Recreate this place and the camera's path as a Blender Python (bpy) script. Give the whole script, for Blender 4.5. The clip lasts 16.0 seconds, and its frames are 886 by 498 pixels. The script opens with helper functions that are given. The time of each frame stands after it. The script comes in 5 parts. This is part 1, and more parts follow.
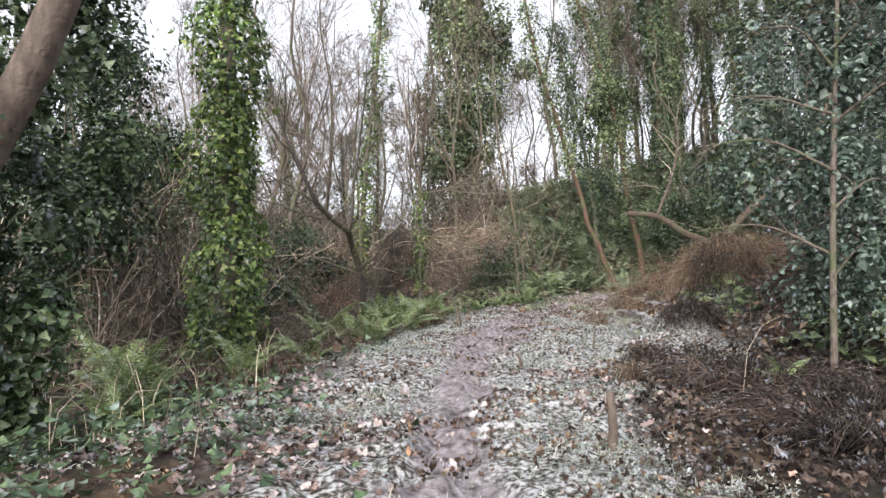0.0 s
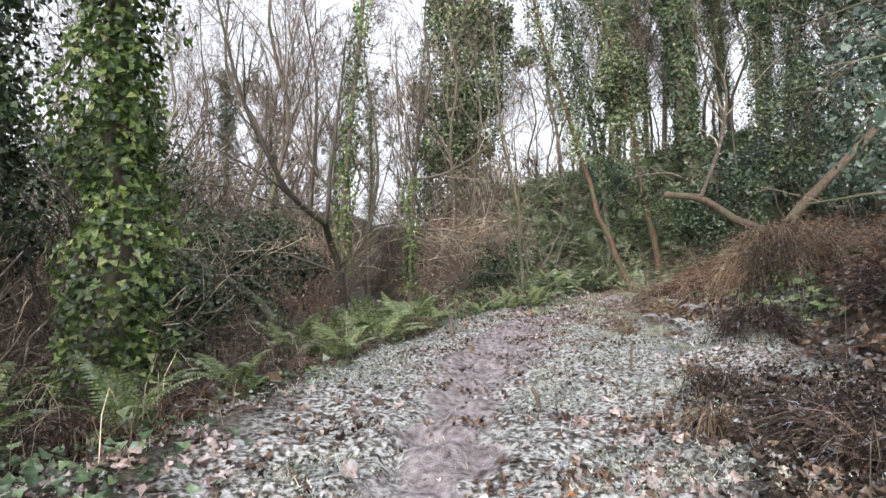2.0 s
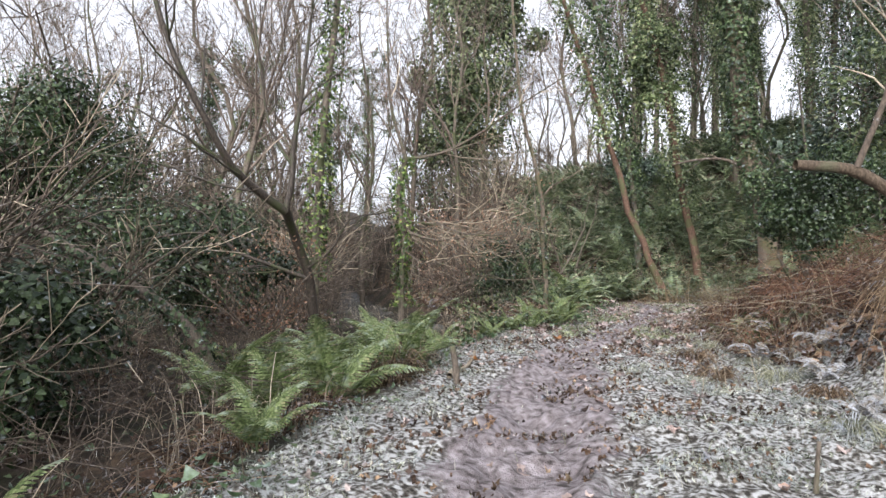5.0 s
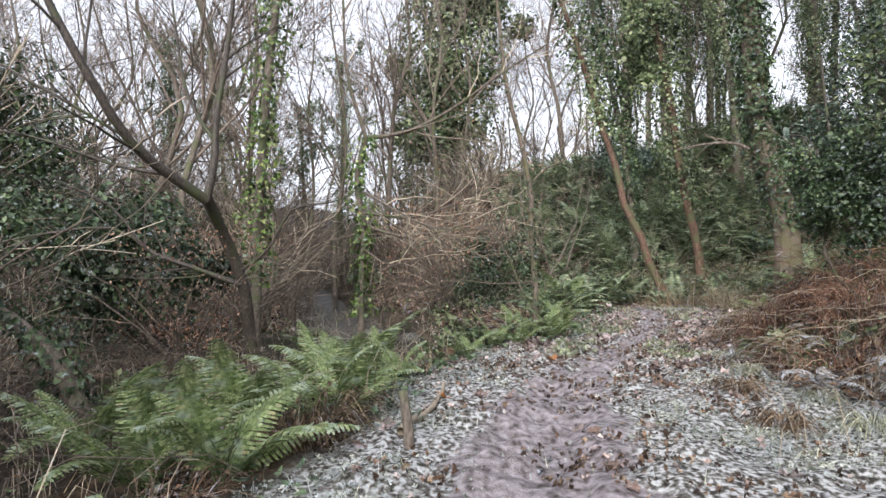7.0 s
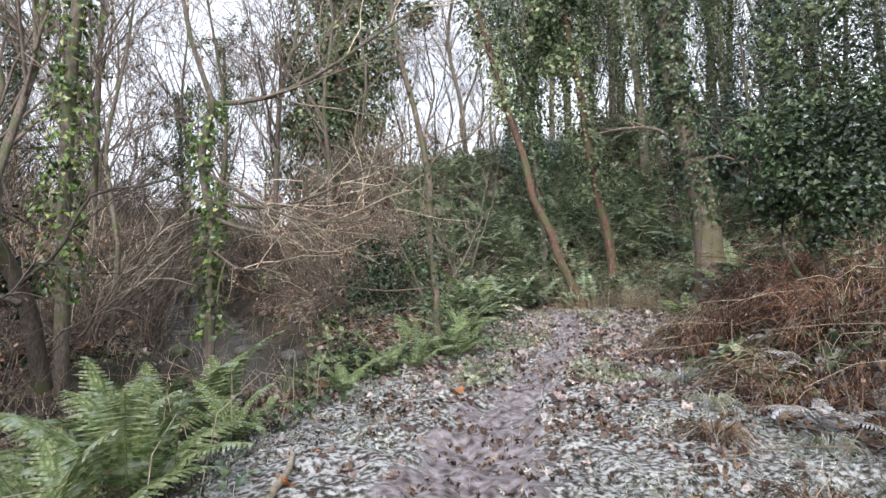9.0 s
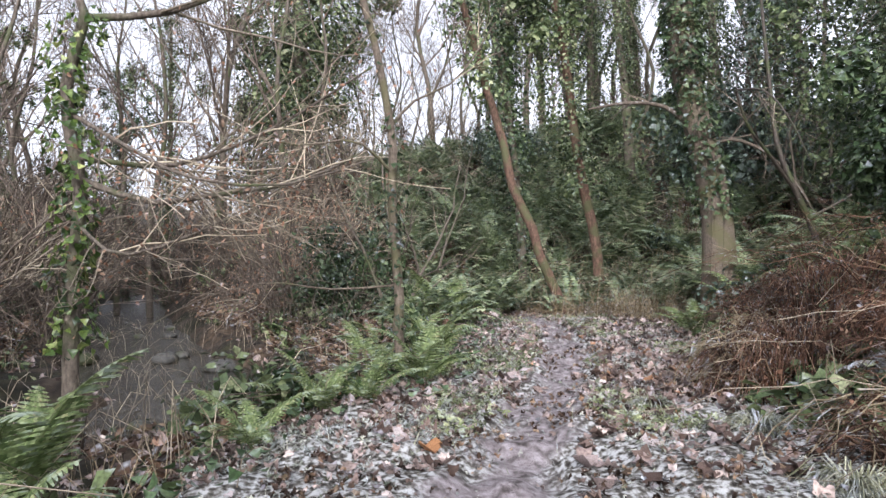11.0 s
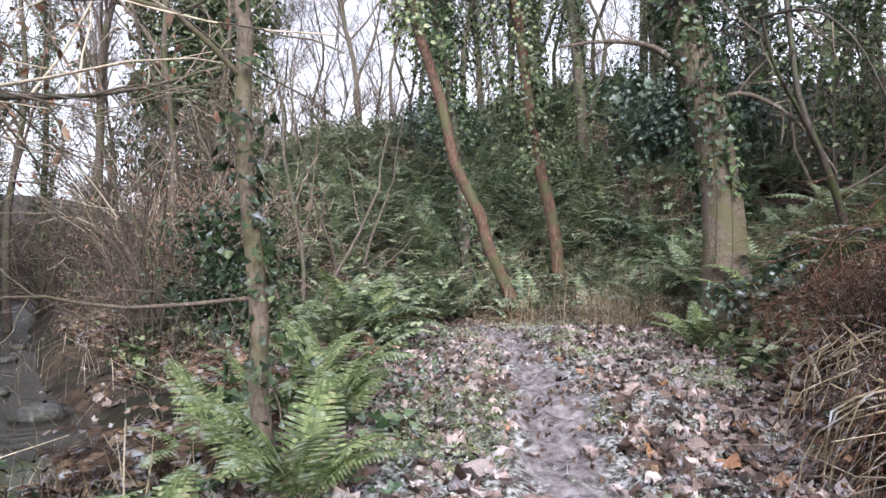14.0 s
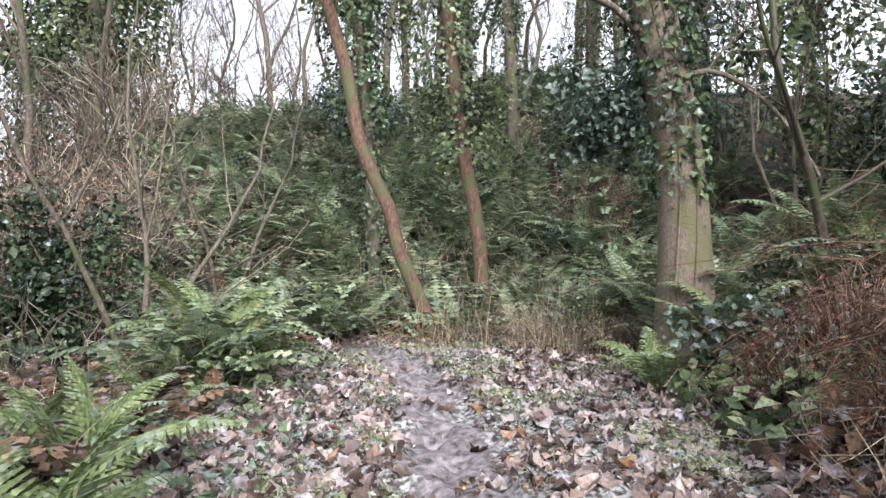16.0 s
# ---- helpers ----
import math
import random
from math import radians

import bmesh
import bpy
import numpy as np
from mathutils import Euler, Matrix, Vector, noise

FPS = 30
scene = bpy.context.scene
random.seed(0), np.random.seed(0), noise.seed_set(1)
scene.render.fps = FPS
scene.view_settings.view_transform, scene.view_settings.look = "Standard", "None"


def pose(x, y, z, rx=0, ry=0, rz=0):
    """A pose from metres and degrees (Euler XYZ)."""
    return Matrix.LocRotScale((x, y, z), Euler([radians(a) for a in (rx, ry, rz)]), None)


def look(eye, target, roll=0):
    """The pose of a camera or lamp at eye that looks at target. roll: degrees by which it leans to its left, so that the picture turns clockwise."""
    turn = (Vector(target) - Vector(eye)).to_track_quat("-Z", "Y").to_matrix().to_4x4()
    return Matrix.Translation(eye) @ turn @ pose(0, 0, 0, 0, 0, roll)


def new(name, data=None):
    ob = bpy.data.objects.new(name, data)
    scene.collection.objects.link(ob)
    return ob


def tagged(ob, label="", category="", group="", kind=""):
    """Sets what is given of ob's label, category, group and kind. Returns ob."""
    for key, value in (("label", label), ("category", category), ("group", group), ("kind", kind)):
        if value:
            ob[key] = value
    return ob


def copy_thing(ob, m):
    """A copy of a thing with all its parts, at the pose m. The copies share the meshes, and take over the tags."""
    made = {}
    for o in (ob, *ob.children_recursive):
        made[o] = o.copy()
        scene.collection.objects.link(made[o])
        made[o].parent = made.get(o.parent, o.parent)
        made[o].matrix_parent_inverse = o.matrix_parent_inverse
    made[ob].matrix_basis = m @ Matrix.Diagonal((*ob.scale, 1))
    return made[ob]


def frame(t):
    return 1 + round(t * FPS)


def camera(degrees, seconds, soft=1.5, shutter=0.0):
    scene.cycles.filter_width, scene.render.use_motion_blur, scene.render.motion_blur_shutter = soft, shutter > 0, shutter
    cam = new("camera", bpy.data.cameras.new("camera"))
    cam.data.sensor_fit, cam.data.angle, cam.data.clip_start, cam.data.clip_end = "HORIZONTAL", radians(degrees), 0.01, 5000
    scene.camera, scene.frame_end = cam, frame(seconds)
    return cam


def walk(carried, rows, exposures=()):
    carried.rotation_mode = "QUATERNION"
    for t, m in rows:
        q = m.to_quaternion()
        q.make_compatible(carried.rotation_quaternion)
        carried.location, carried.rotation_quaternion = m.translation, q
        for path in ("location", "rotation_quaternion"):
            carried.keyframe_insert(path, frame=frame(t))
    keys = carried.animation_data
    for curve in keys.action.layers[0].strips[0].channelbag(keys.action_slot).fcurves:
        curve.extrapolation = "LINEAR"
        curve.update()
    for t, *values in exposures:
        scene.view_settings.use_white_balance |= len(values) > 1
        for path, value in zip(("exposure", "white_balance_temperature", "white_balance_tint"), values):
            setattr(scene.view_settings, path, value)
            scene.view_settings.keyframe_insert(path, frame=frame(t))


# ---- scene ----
cam = camera(69.6, 16.0)
METRES, EYE, TILT, LEAN, TURN = 19.0, 1.32, 1.3, 0.0, 0.0
ROWS = [
    (0.0, 0.0, 0.0, 0.0, 0.0, 0.0, -0.0),
    (0.5, 0.0033, 0.0322, -0.0005, 0.03, -0.02, 0.03),
    (1.0, 0.002, 0.066, -0.0003, 0.03, -0.06, -0.26),
    (1.5, 0.0068, 0.1017, -0.0042, -0.03, 0.01, -0.0),
    (2.0, 0.0094, 0.1371, -0.0067, 0.02, -0.06, 0.2),
    (2.5, 0.008, 0.1725, -0.0057, 0.05, -0.06, 0.03),
    (3.0, 0.0084, 0.2073, -0.0071, 0.1, -0.1, -0.19),
    (3.5, 0.0071, 0.2411, -0.0058, 0.16, -0.18, -0.28),
    (4.0, 0.0073, 0.2717, -0.0063, 0.22, -0.12, -0.43),
    (6.5, 0.0211, 0.4341, -0.0092, 0.22, -0.04, -0.14),
    (7.0, 0.0255, 0.4601, -0.0094, -1.08, -0.08, -0.04),
    (7.5, 0.0312, 0.4897, -0.01, -2.94, 0.03, 0.16),
    (8.0, 0.0342, 0.5216, -0.0099, -5.67, -0.04, 0.28),
    (8.5, 0.0397, 0.5526, -0.0115, -9.01, -0.08, -0.29),
    (9.0, 0.0484, 0.5793, -0.0115, -9.63, -0.04, 0.76),
    (11.5, 0.076, 0.7337, -0.0245, -13.9, 0.08, -0.8),
    (12.0, 0.0867, 0.7641, -0.027, -14.72, -0.05, -0.86),
    (12.5, 0.0895, 0.7942, -0.0273, -15.37, 0.02, -1.11),
    (13.0, 0.0927, 0.819, -0.0245, -16.83, -0.0, -0.53),
    (13.5, 0.1037, 0.8446, -0.0269, -18.25, 0.23, 0.04),
    (14.0, 0.1149, 0.868, -0.0269, -18.94, 0.02, 0.12),
    (14.5, 0.1267, 0.8914, -0.0275, -21.4, 0.02, -0.63),
    (15.0, 0.1432, 0.9165, -0.0287, -24.42, 0.17, -1.33),
    (15.5, 0.1569, 0.9438, -0.028, -25.07, 0.17, -1.7),
    (16.0, 0.1721, 0.969, -0.025, -25.6, 0.19, -1.9),
]
walk(cam, [(t, pose(0, 0, EYE, TILT, LEAN, TURN) @ pose(METRES * x, METRES * y, METRES * z, 90 + pitch, roll, yaw)) for t, x, y, z, yaw, pitch, roll in ROWS],
     exposures=[(0.0, 1.2, 6500, 10), (4.0, 1.18, 6450, 10), (9.0, 1.2, 6250, 10), (12.5, 1.32, 6150, 14), (14.5, 1.46, 6100, 14), (16.0, 1.66, 6200, 11)])

# ---- world, sun, exposure ----
world = bpy.data.worlds.new("overcast_sky")
scene.world = world
world.use_nodes = True
wn, wl = world.node_tree.nodes, world.node_tree.links
sky = wn.new("ShaderNodeTexSky")
sky.sky_type, sky.sun_disc = "NISHITA", False
sky.sun_elevation, sky.sun_rotation = radians(30), radians(195)
sky.air_density, sky.dust_density = 1.0, 4.0
veil = wn.new("ShaderNodeHueSaturation")          # cloud takes most of the blue away
veil.inputs["Saturation"].default_value = 0.3
wl.new(sky.outputs[0], veil.inputs["Color"])
cloud = wn.new("ShaderNodeMix")                   # an even white cloud layer over the clear sky
cloud.data_type = "RGBA"
cloud.inputs["Factor"].default_value = 0.65
cloud.inputs["B"].default_value = (4.2, 4.32, 4.8, 1)
wl.new(veil.outputs[0], cloud.inputs["A"])
wl.new(cloud.outputs["Result"], wn["Background"].inputs[0])
wn["Background"].inputs[1].default_value = 0.15
sun = new("sun", bpy.data.lights.new("sun", "SUN"))
sun.data.energy, sun.data.angle, sun.data.color = 1.5, radians(25), (1.0, 0.97, 0.93)
sun.matrix_basis = look((0, 0, 30), (0.22, 0.84, 30 - 0.5))


# ---- materials ----
def material(name, build, rough=0.8, bump=0.3, bump_scale=40.0, translucent=0.0, metal=0.0, spec=0.4, depth=0.02):
    """build(nodes, links) returns the colour socket."""
    m = bpy.data.materials.new(name)
    m.use_nodes = True
    n, l = m.node_tree.nodes, m.node_tree.links
    b = n["Principled BSDF"]
    l.new(build(n, l), b.inputs["Base Color"])
    b.inputs["Roughness"].default_value = rough
    b.inputs["Specular IOR Level"].default_value = spec
    if bump:
        t, k = n.new("ShaderNodeTexNoise"), n.new("ShaderNodeBump")
        t.inputs["Scale"].default_value, t.inputs["Detail"].default_value = bump_scale, 5
        k.inputs["Strength"].default_value, k.inputs["Distance"].default_value = bump, depth
        tc = n.new("ShaderNodeTexCoord")
        l.new(tc.outputs["Object"], t.inputs["Vector"])
        l.new(t.outputs["Fac"], k.inputs["Height"])
        l.new(k.outputs[0], b.inputs["Normal"])
    if translucent:
        tr, mx = n.new("ShaderNodeBsdfTranslucent"), n.new("ShaderNodeMixShader")
        l.new(b.inputs["Base Color"].links[0].from_socket, tr.inputs["Color"])
        mx.inputs[0].default_value = translucent
        l.new(b.outputs[0], mx.inputs[1])
        l.new(tr.outputs[0], mx.inputs[2])
        l.new(mx.outputs[0], n["Material Output"].inputs[0])
    return m


def ramp(n, l, fac, stops):
    r = n.new("ShaderNodeValToRGB")
    e = r.color_ramp.elements
    while len(e) < len(stops):
        e.new(0.5)
    for k, (p, c) in zip(e, stops):
        k.position, k.color = p, (*c, 1)
    l.new(fac, r.inputs[0])
    return r.outputs[0]


def noise_fac(n, l, scale, detail=4.0, space="Object"):
    t, tc = n.new("ShaderNodeTexNoise"), n.new("ShaderNodeTexCoord")
    t.inputs["Scale"].default_value, t.inputs["Detail"].default_value = scale, detail
    l.new(tc.outputs[space], t.inputs["Vector"])
    return t.outputs["Fac"]


def blend(n, l, fac, a, b, kind="MIX"):
    m = n.new("ShaderNodeMix")
    m.data_type, m.blend_type = "RGBA", kind
    for s, v in ((m.inputs["Factor"], fac), (m.inputs["A"], a), (m.inputs["B"], b)):
        if isinstance(v, float):
            s.default_value = v
        elif isinstance(v, tuple):
            s.default_value = (*v, 1)
        else:
            l.new(v, s)
    return m.outputs["Result"]


def foliage(name, stops, rough=0.5, frost=0.0, patch=0.8, translucent=0.25, spec=0.4, frost_colour=(0.6, 0.64, 0.72)):
    """Leaves: a colour for each leaf, slow patches over the plant, and rime on some."""
    def build(n, l):
        geo = n.new("ShaderNodeNewGeometry")
        c = ramp(n, l, geo.outputs["Random Per Island"], stops)
        slow = ramp(n, l, noise_fac(n, l, patch, 3), [(0.36, (0.48, 0.5, 0.48)), (0.5, (0.95, 0.95, 0.93)), (0.64, (1.35, 1.33, 1.25))])
        c = blend(n, l, 1.0, c, slow, "MULTIPLY")
        fleck = ramp(n, l, noise_fac(n, l, 38.0, 3), [(0.34, (0.62, 0.6, 0.58)), (0.66, (1.3, 1.3, 1.28))])
        c = blend(n, l, 1.0, c, fleck, "MULTIPLY")
        if frost:
            f = ramp(n, l, noise_fac(n, l, 9.0, 6), [(0.62 - 0.3 * frost, (0, 0, 0)), (0.85 - 0.25 * frost, (1, 1, 1))])
            c = blend(n, l, f, c, frost_colour)
        return c
    return material(name, build, rough, 0, 40, translucent, 0, spec)


def bark(name, dark, light, moss=None, scale=7.0, rough=0.85, frost=False, bump=0.8, bump_scale=30.0, each=False):
    def build(n, l):
        tc, mp, t = n.new("ShaderNodeTexCoord"), n.new("ShaderNodeMapping"), n.new("ShaderNodeTexNoise")
        mp.inputs["Scale"].default_value = (scale, scale, scale * 0.35)
        t.inputs["Detail"].default_value = 7
        l.new(tc.outputs["Object"], mp.inputs[0])
        l.new(mp.outputs[0], t.inputs["Vector"])
        c = ramp(n, l, t.outputs["Fac"], [(0.3, dark), (0.7, light)])
        if each:
            geo = n.new("ShaderNodeNewGeometry")
            c = blend(n, l, 1.0, c, ramp(n, l, geo.outputs["Random Per Island"], [(0.0, (0.3, 0.28, 0.27)), (0.5, (0.8, 0.78, 0.76)), (0.85, (1.5, 1.48, 1.45)), (1.0, (2.3, 2.3, 2.2))]), "MULTIPLY")
        if moss:
            c = blend(n, l, ramp(n, l, noise_fac(n, l, 2.3, 6), [(0.5, (0, 0, 0)), (0.62, (1, 1, 1))]), c, moss)
        if frost:
            c = blend(n, l, ramp(n, l, noise_fac(n, l, 14, 5), [(0.6, (0, 0, 0)), (0.8, (0.6, 0.6, 0.6))]), c, (0.6, 0.6, 0.62))
        return c
    return material(name, build, rough, bump, bump_scale)


def ground_colour(n, l):
    """Mud along the trodden line, rime and moss beside it, dark humus farther off (vertex attribute trod)."""
    at = n.new("ShaderNodeAttribute")
    at.attribute_name = "trod"
    sep = n.new("ShaderNodeSeparateColor")
    l.new(at.outputs["Color"], sep.inputs[0])
    mud = ramp(n, l, noise_fac(n, l, 13, 10), [(0.32, (0.05, 0.04, 0.038)), (0.46, (0.19, 0.162, 0.168)), (0.68, (0.37, 0.332, 0.352))])
    rime = ramp(n, l, noise_fac(n, l, 22, 9), [(0.38, (0.028, 0.024, 0.02)), (0.47, (0.14, 0.13, 0.115)), (0.6, (0.5, 0.505, 0.51))])
    humus = ramp(n, l, noise_fac(n, l, 5, 9), [(0.3, (0.01, 0.008, 0.006)), (0.5, (0.036, 0.026, 0.019)), (0.75, (0.1, 0.076, 0.058))])
    patch = ramp(n, l, noise_fac(n, l, 0.7, 5), [(0.42, (0.5, 0.62, 0.35)), (0.5, (1.0, 1.0, 1.0)), (0.6, (1.7, 1.55, 1.3))])
    humus = blend(n, l, 1.0, humus, patch, "MULTIPLY")
    c = blend(n, l, sep.outputs[1], humus, rime)
    return blend(n, l, sep.outputs[0], c, mud)


M_ground = material("frosty_woodland_soil", ground_colour, 0.85, 1.0, 60, depth=0.022)
M_bark = bark("grey_brown_bark", (0.06, 0.048, 0.038), (0.2, 0.165, 0.135), (0.09, 0.1, 0.05))
M_pale = bark("pale_brown_bark", (0.07, 0.052, 0.042), (0.17, 0.13, 0.105), None, 3.0)
M_ash = bark("smooth_grey_beige_bark", (0.085, 0.067, 0.052), (0.215, 0.172, 0.135), (0.12, 0.11, 0.06), 11.0)
M_red = bark("reddish_flaking_bark", (0.05, 0.03, 0.022), (0.21, 0.125, 0.09), (0.1, 0.1, 0.05), 6.0)
M_twig = bark("twig_bark", (0.05, 0.04, 0.032), (0.17, 0.135, 0.108), None, 9.0, 0.8, True, 0, each=True)
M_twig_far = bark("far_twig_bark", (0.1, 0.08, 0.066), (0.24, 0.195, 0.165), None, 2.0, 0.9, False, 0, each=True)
M_twig_pale = bark("pale_dead_twig", (0.2, 0.165, 0.12), (0.4, 0.345, 0.275), None, 9.0, 0.8, True, 0, each=True)
M_log = bark("barked_orange_brown_log", (0.04, 0.028, 0.02), (0.15, 0.112, 0.08), (0.1, 0.095, 0.06), 9.0)
M_dead = foliage("dead_bracken", [(0.0, (0.03, 0.017, 0.012)), (0.5, (0.13, 0.077, 0.052)), (0.85, (0.26, 0.17, 0.12)), (1.0, (0.42, 0.31, 0.22))], 0.8, 0.25, 1.2, 0.2)
M_ground_ivy = foliage("ground_ivy_leaf", [(0.0, (0.025, 0.05, 0.022)), (0.6, (0.075, 0.125, 0.06)), (1.0, (0.16, 0.22, 0.12))], 0.4, 0.3, 1.0, 0.2, 0.5, (0.4, 0.48, 0.45))
M_rimed = foliage("rimed_fern", [(0.0, (0.14, 0.11, 0.09)), (0.5, (0.3, 0.27, 0.24)), (1.0, (0.5, 0.48, 0.46))], 0.8, 0.7, 1.2, 0.2)
# darker copy of the ivy leaf, with the bushes' deep shade in its colour
M_deep_shade = foliage("shade_darkened_evergreen_leaf", [(0.0, (0.01, 0.022, 0.01)), (0.6, (0.035, 0.062, 0.026)), (1.0, (0.12, 0.165, 0.085))], 0.45, 0.08, 0.7, 0.12, 0.4)
M_thatch = foliage("hanging_dead_bracken", [(0.0, (0.05, 0.032, 0.022)), (0.5, (0.2, 0.138, 0.095)), (1.0, (0.46, 0.35, 0.25))], 0.8, 0.15, 1.2, 0.2)
M_russet = foliage("russet_dead_bracken", [(0.0, (0.028, 0.013, 0.009)), (0.5, (0.15, 0.076, 0.05)), (0.85, (0.27, 0.155, 0.11)), (1.0, (0.48, 0.35, 0.25))], 0.8, 0.12, 1.2, 0.2)
M_dark_limb = bark("dark_wet_bark", (0.022, 0.018, 0.015), (0.1, 0.08, 0.066), (0.06, 0.07, 0.03), 9.0, 0.6, False, 0.4)
# wet dead leaf, its colour darkened further to stand for shade under the holly
M_wet_shade = foliage("wet_shade_darkened_bracken", [(0.0, (0.012, 0.008, 0.007)), (0.5, (0.045, 0.03, 0.025)), (1.0, (0.17, 0.125, 0.105))], 0.7, 0.12, 1.2, 0.15)
M_straw = foliage("bleached_straw", [(0.0, (0.14, 0.1, 0.06)), (0.5, (0.3, 0.235, 0.155)), (1.0, (0.5, 0.42, 0.31))], 0.8, 0.25, 1.2, 0.25)
M_rust = foliage("rust_bracken", [(0.0, (0.1, 0.05, 0.03)), (0.6, (0.2, 0.105, 0.065)), (1.0, (0.33, 0.2, 0.13))], 0.8, 0.2, 1.2, 0.3)
M_ivy = foliage("ivy_leaf", [(0.0, (0.02, 0.045, 0.012)), (0.45, (0.085, 0.15, 0.036)), (0.85, (0.21, 0.3, 0.08)), (1.0, (0.42, 0.46, 0.18))], 0.36, 0.05, 1.0, 0.3, 0.6)
M_ivy_dark = foliage("dark_ivy_leaf", [(0.0, (0.014, 0.03, 0.012)), (0.6, (0.05, 0.09, 0.036)), (1.0, (0.17, 0.22, 0.115))], 0.45, 0.12, 0.7, 0.2, 0.45)
M_ivy_far = foliage("far_ivy_leaf", [(0.0, (0.022, 0.04, 0.018)), (0.45, (0.105, 0.15, 0.068)), (0.85, (0.24, 0.295, 0.15)), (1.0, (0.42, 0.45, 0.28))], 0.55, 0.1, 0.3, 0.25)
M_holly = foliage("holly_leaf", [(0.0, (0.02, 0.038, 0.028)), (0.55, (0.075, 0.12, 0.09)), (1.0, (0.22, 0.28, 0.23))], 0.42, 0.18, 1.2, 0.12, 0.5)
M_fern = foliage("fern_frond", [(0.0, (0.075, 0.115, 0.042)), (0.6, (0.2, 0.26, 0.115)), (0.93, (0.36, 0.41, 0.225)), (1.0, (0.34, 0.26, 0.14))], 0.6, 0.35, 1.5, 0.35, 0.3, (0.45, 0.53, 0.45))
# slope copy of the fern, colour brightened to make up for the canopy's shade
M_fern_lifted = foliage("shade_lifted_fern_frond", [(0.0, (0.07, 0.105, 0.055)), (0.6, (0.23, 0.29, 0.165)), (1.0, (0.42, 0.47, 0.32))], 0.6, 0.35, 1.5, 0.3, 0.3, (0.35, 0.43, 0.38))
M_litter = foliage("fallen_leaf", [(0.0, (0.045, 0.028, 0.022)), (0.3, (0.18, 0.125, 0.11)), (0.65, (0.39, 0.305, 0.295)), (0.96, (0.58, 0.5, 0.5)), (1.0, (0.4, 0.18, 0.07))], 0.7, 0.25, 3.0, 0.15, 0.3, (0.6, 0.585, 0.66))
M_herb = foliage("frosted_herb_leaf", [(0.0, (0.07, 0.085, 0.05)), (0.4, (0.27, 0.295, 0.24)), (1.0, (0.62, 0.635, 0.61))], 0.6, 0.6, 2.0, 0.25, 0.3, (0.55, 0.6, 0.63))
M_grass = foliage("frosted_grass", [(0.0, (0.2, 0.21, 0.13)), (0.6, (0.42, 0.43, 0.33)), (1.0, (0.62, 0.62, 0.55))], 0.7, 0.5, 2.0, 0.25)
M_beech = foliage("withered_beech_leaf", [(0.0, (0.2, 0.1, 0.065)), (0.6, (0.38, 0.215, 0.15)), (1.0, (0.54, 0.38, 0.29))], 0.6, 0.1, 1.0, 0.4)


def water_colour(n, l):
    return ramp(n, l, noise_fac(n, l, 1.2, 4), [(0.3, (0.02, 0.018, 0.013)), (0.7, (0.06, 0.052, 0.04))])


M_water = material("stream_water", water_colour, 0.2, 1.0, 4, spec=0.5, depth=0.1)


# ---- geometry tools ----
class Geo:
    def __init__(self):
        self.v, self.f, self.n = [], [], 0

    def add(self, v, f):
        v, f = np.asarray(v, float).reshape(-1, 3), np.asarray(f, int)
        self.v.append(v)
        self.f.append(f + self.n)
        self.n += len(v)
        return self

    def mesh(self, name, mat, shift=(0, 0, 0), smooth=True):
        me = bpy.data.meshes.new(name)
        v = np.concatenate(self.v) - np.asarray(shift)
        loops = np.concatenate([f.ravel() for f in self.f])
        sizes = np.concatenate([np.full(len(f), f.shape[1]) for f in self.f])
        me.vertices.add(len(v))
        me.vertices.foreach_set("co", v.ravel())
        me.loops.add(len(loops))
        me.loops.foreach_set("vertex_index", loops)
        me.polygons.add(len(sizes))
        me.polygons.foreach_set("loop_start", np.concatenate([[0], np.cumsum(sizes)[:-1]]))
        me.polygons.foreach_set("use_smooth", np.full(len(sizes), smooth))
        me.materials.append(mat)
        me.update(calc_edges=True)
        return me


def thing(name, at, label, category, group="", kind=""):
    ob = new(name)
    ob.location, ob.empty_display_size = at, 0.2
    return tagged(ob, label, category, group, kind)


def part(name, geo, mat, parent=None, label="", smooth=True, kind=""):
    """Links geo, given in the world's metres, as one mesh under parent."""
    base, up = np.zeros(3), parent
    while up:
        base, up = base + np.array(up.location), up.parent
    ob = new(name, geo.mesh(name, mat, base, smooth))
    ob.parent = parent
    return tagged(ob, label, kind=kind)


def lone(name, geo, mat, label, category, kind="", group="", smooth=True):
    return tagged(part(name, geo, mat, None, "", smooth), label, category, group, kind)


def unit(v):
    return v / np.maximum(np.linalg.norm(v, axis=-1, keepdims=True), 1e-9)


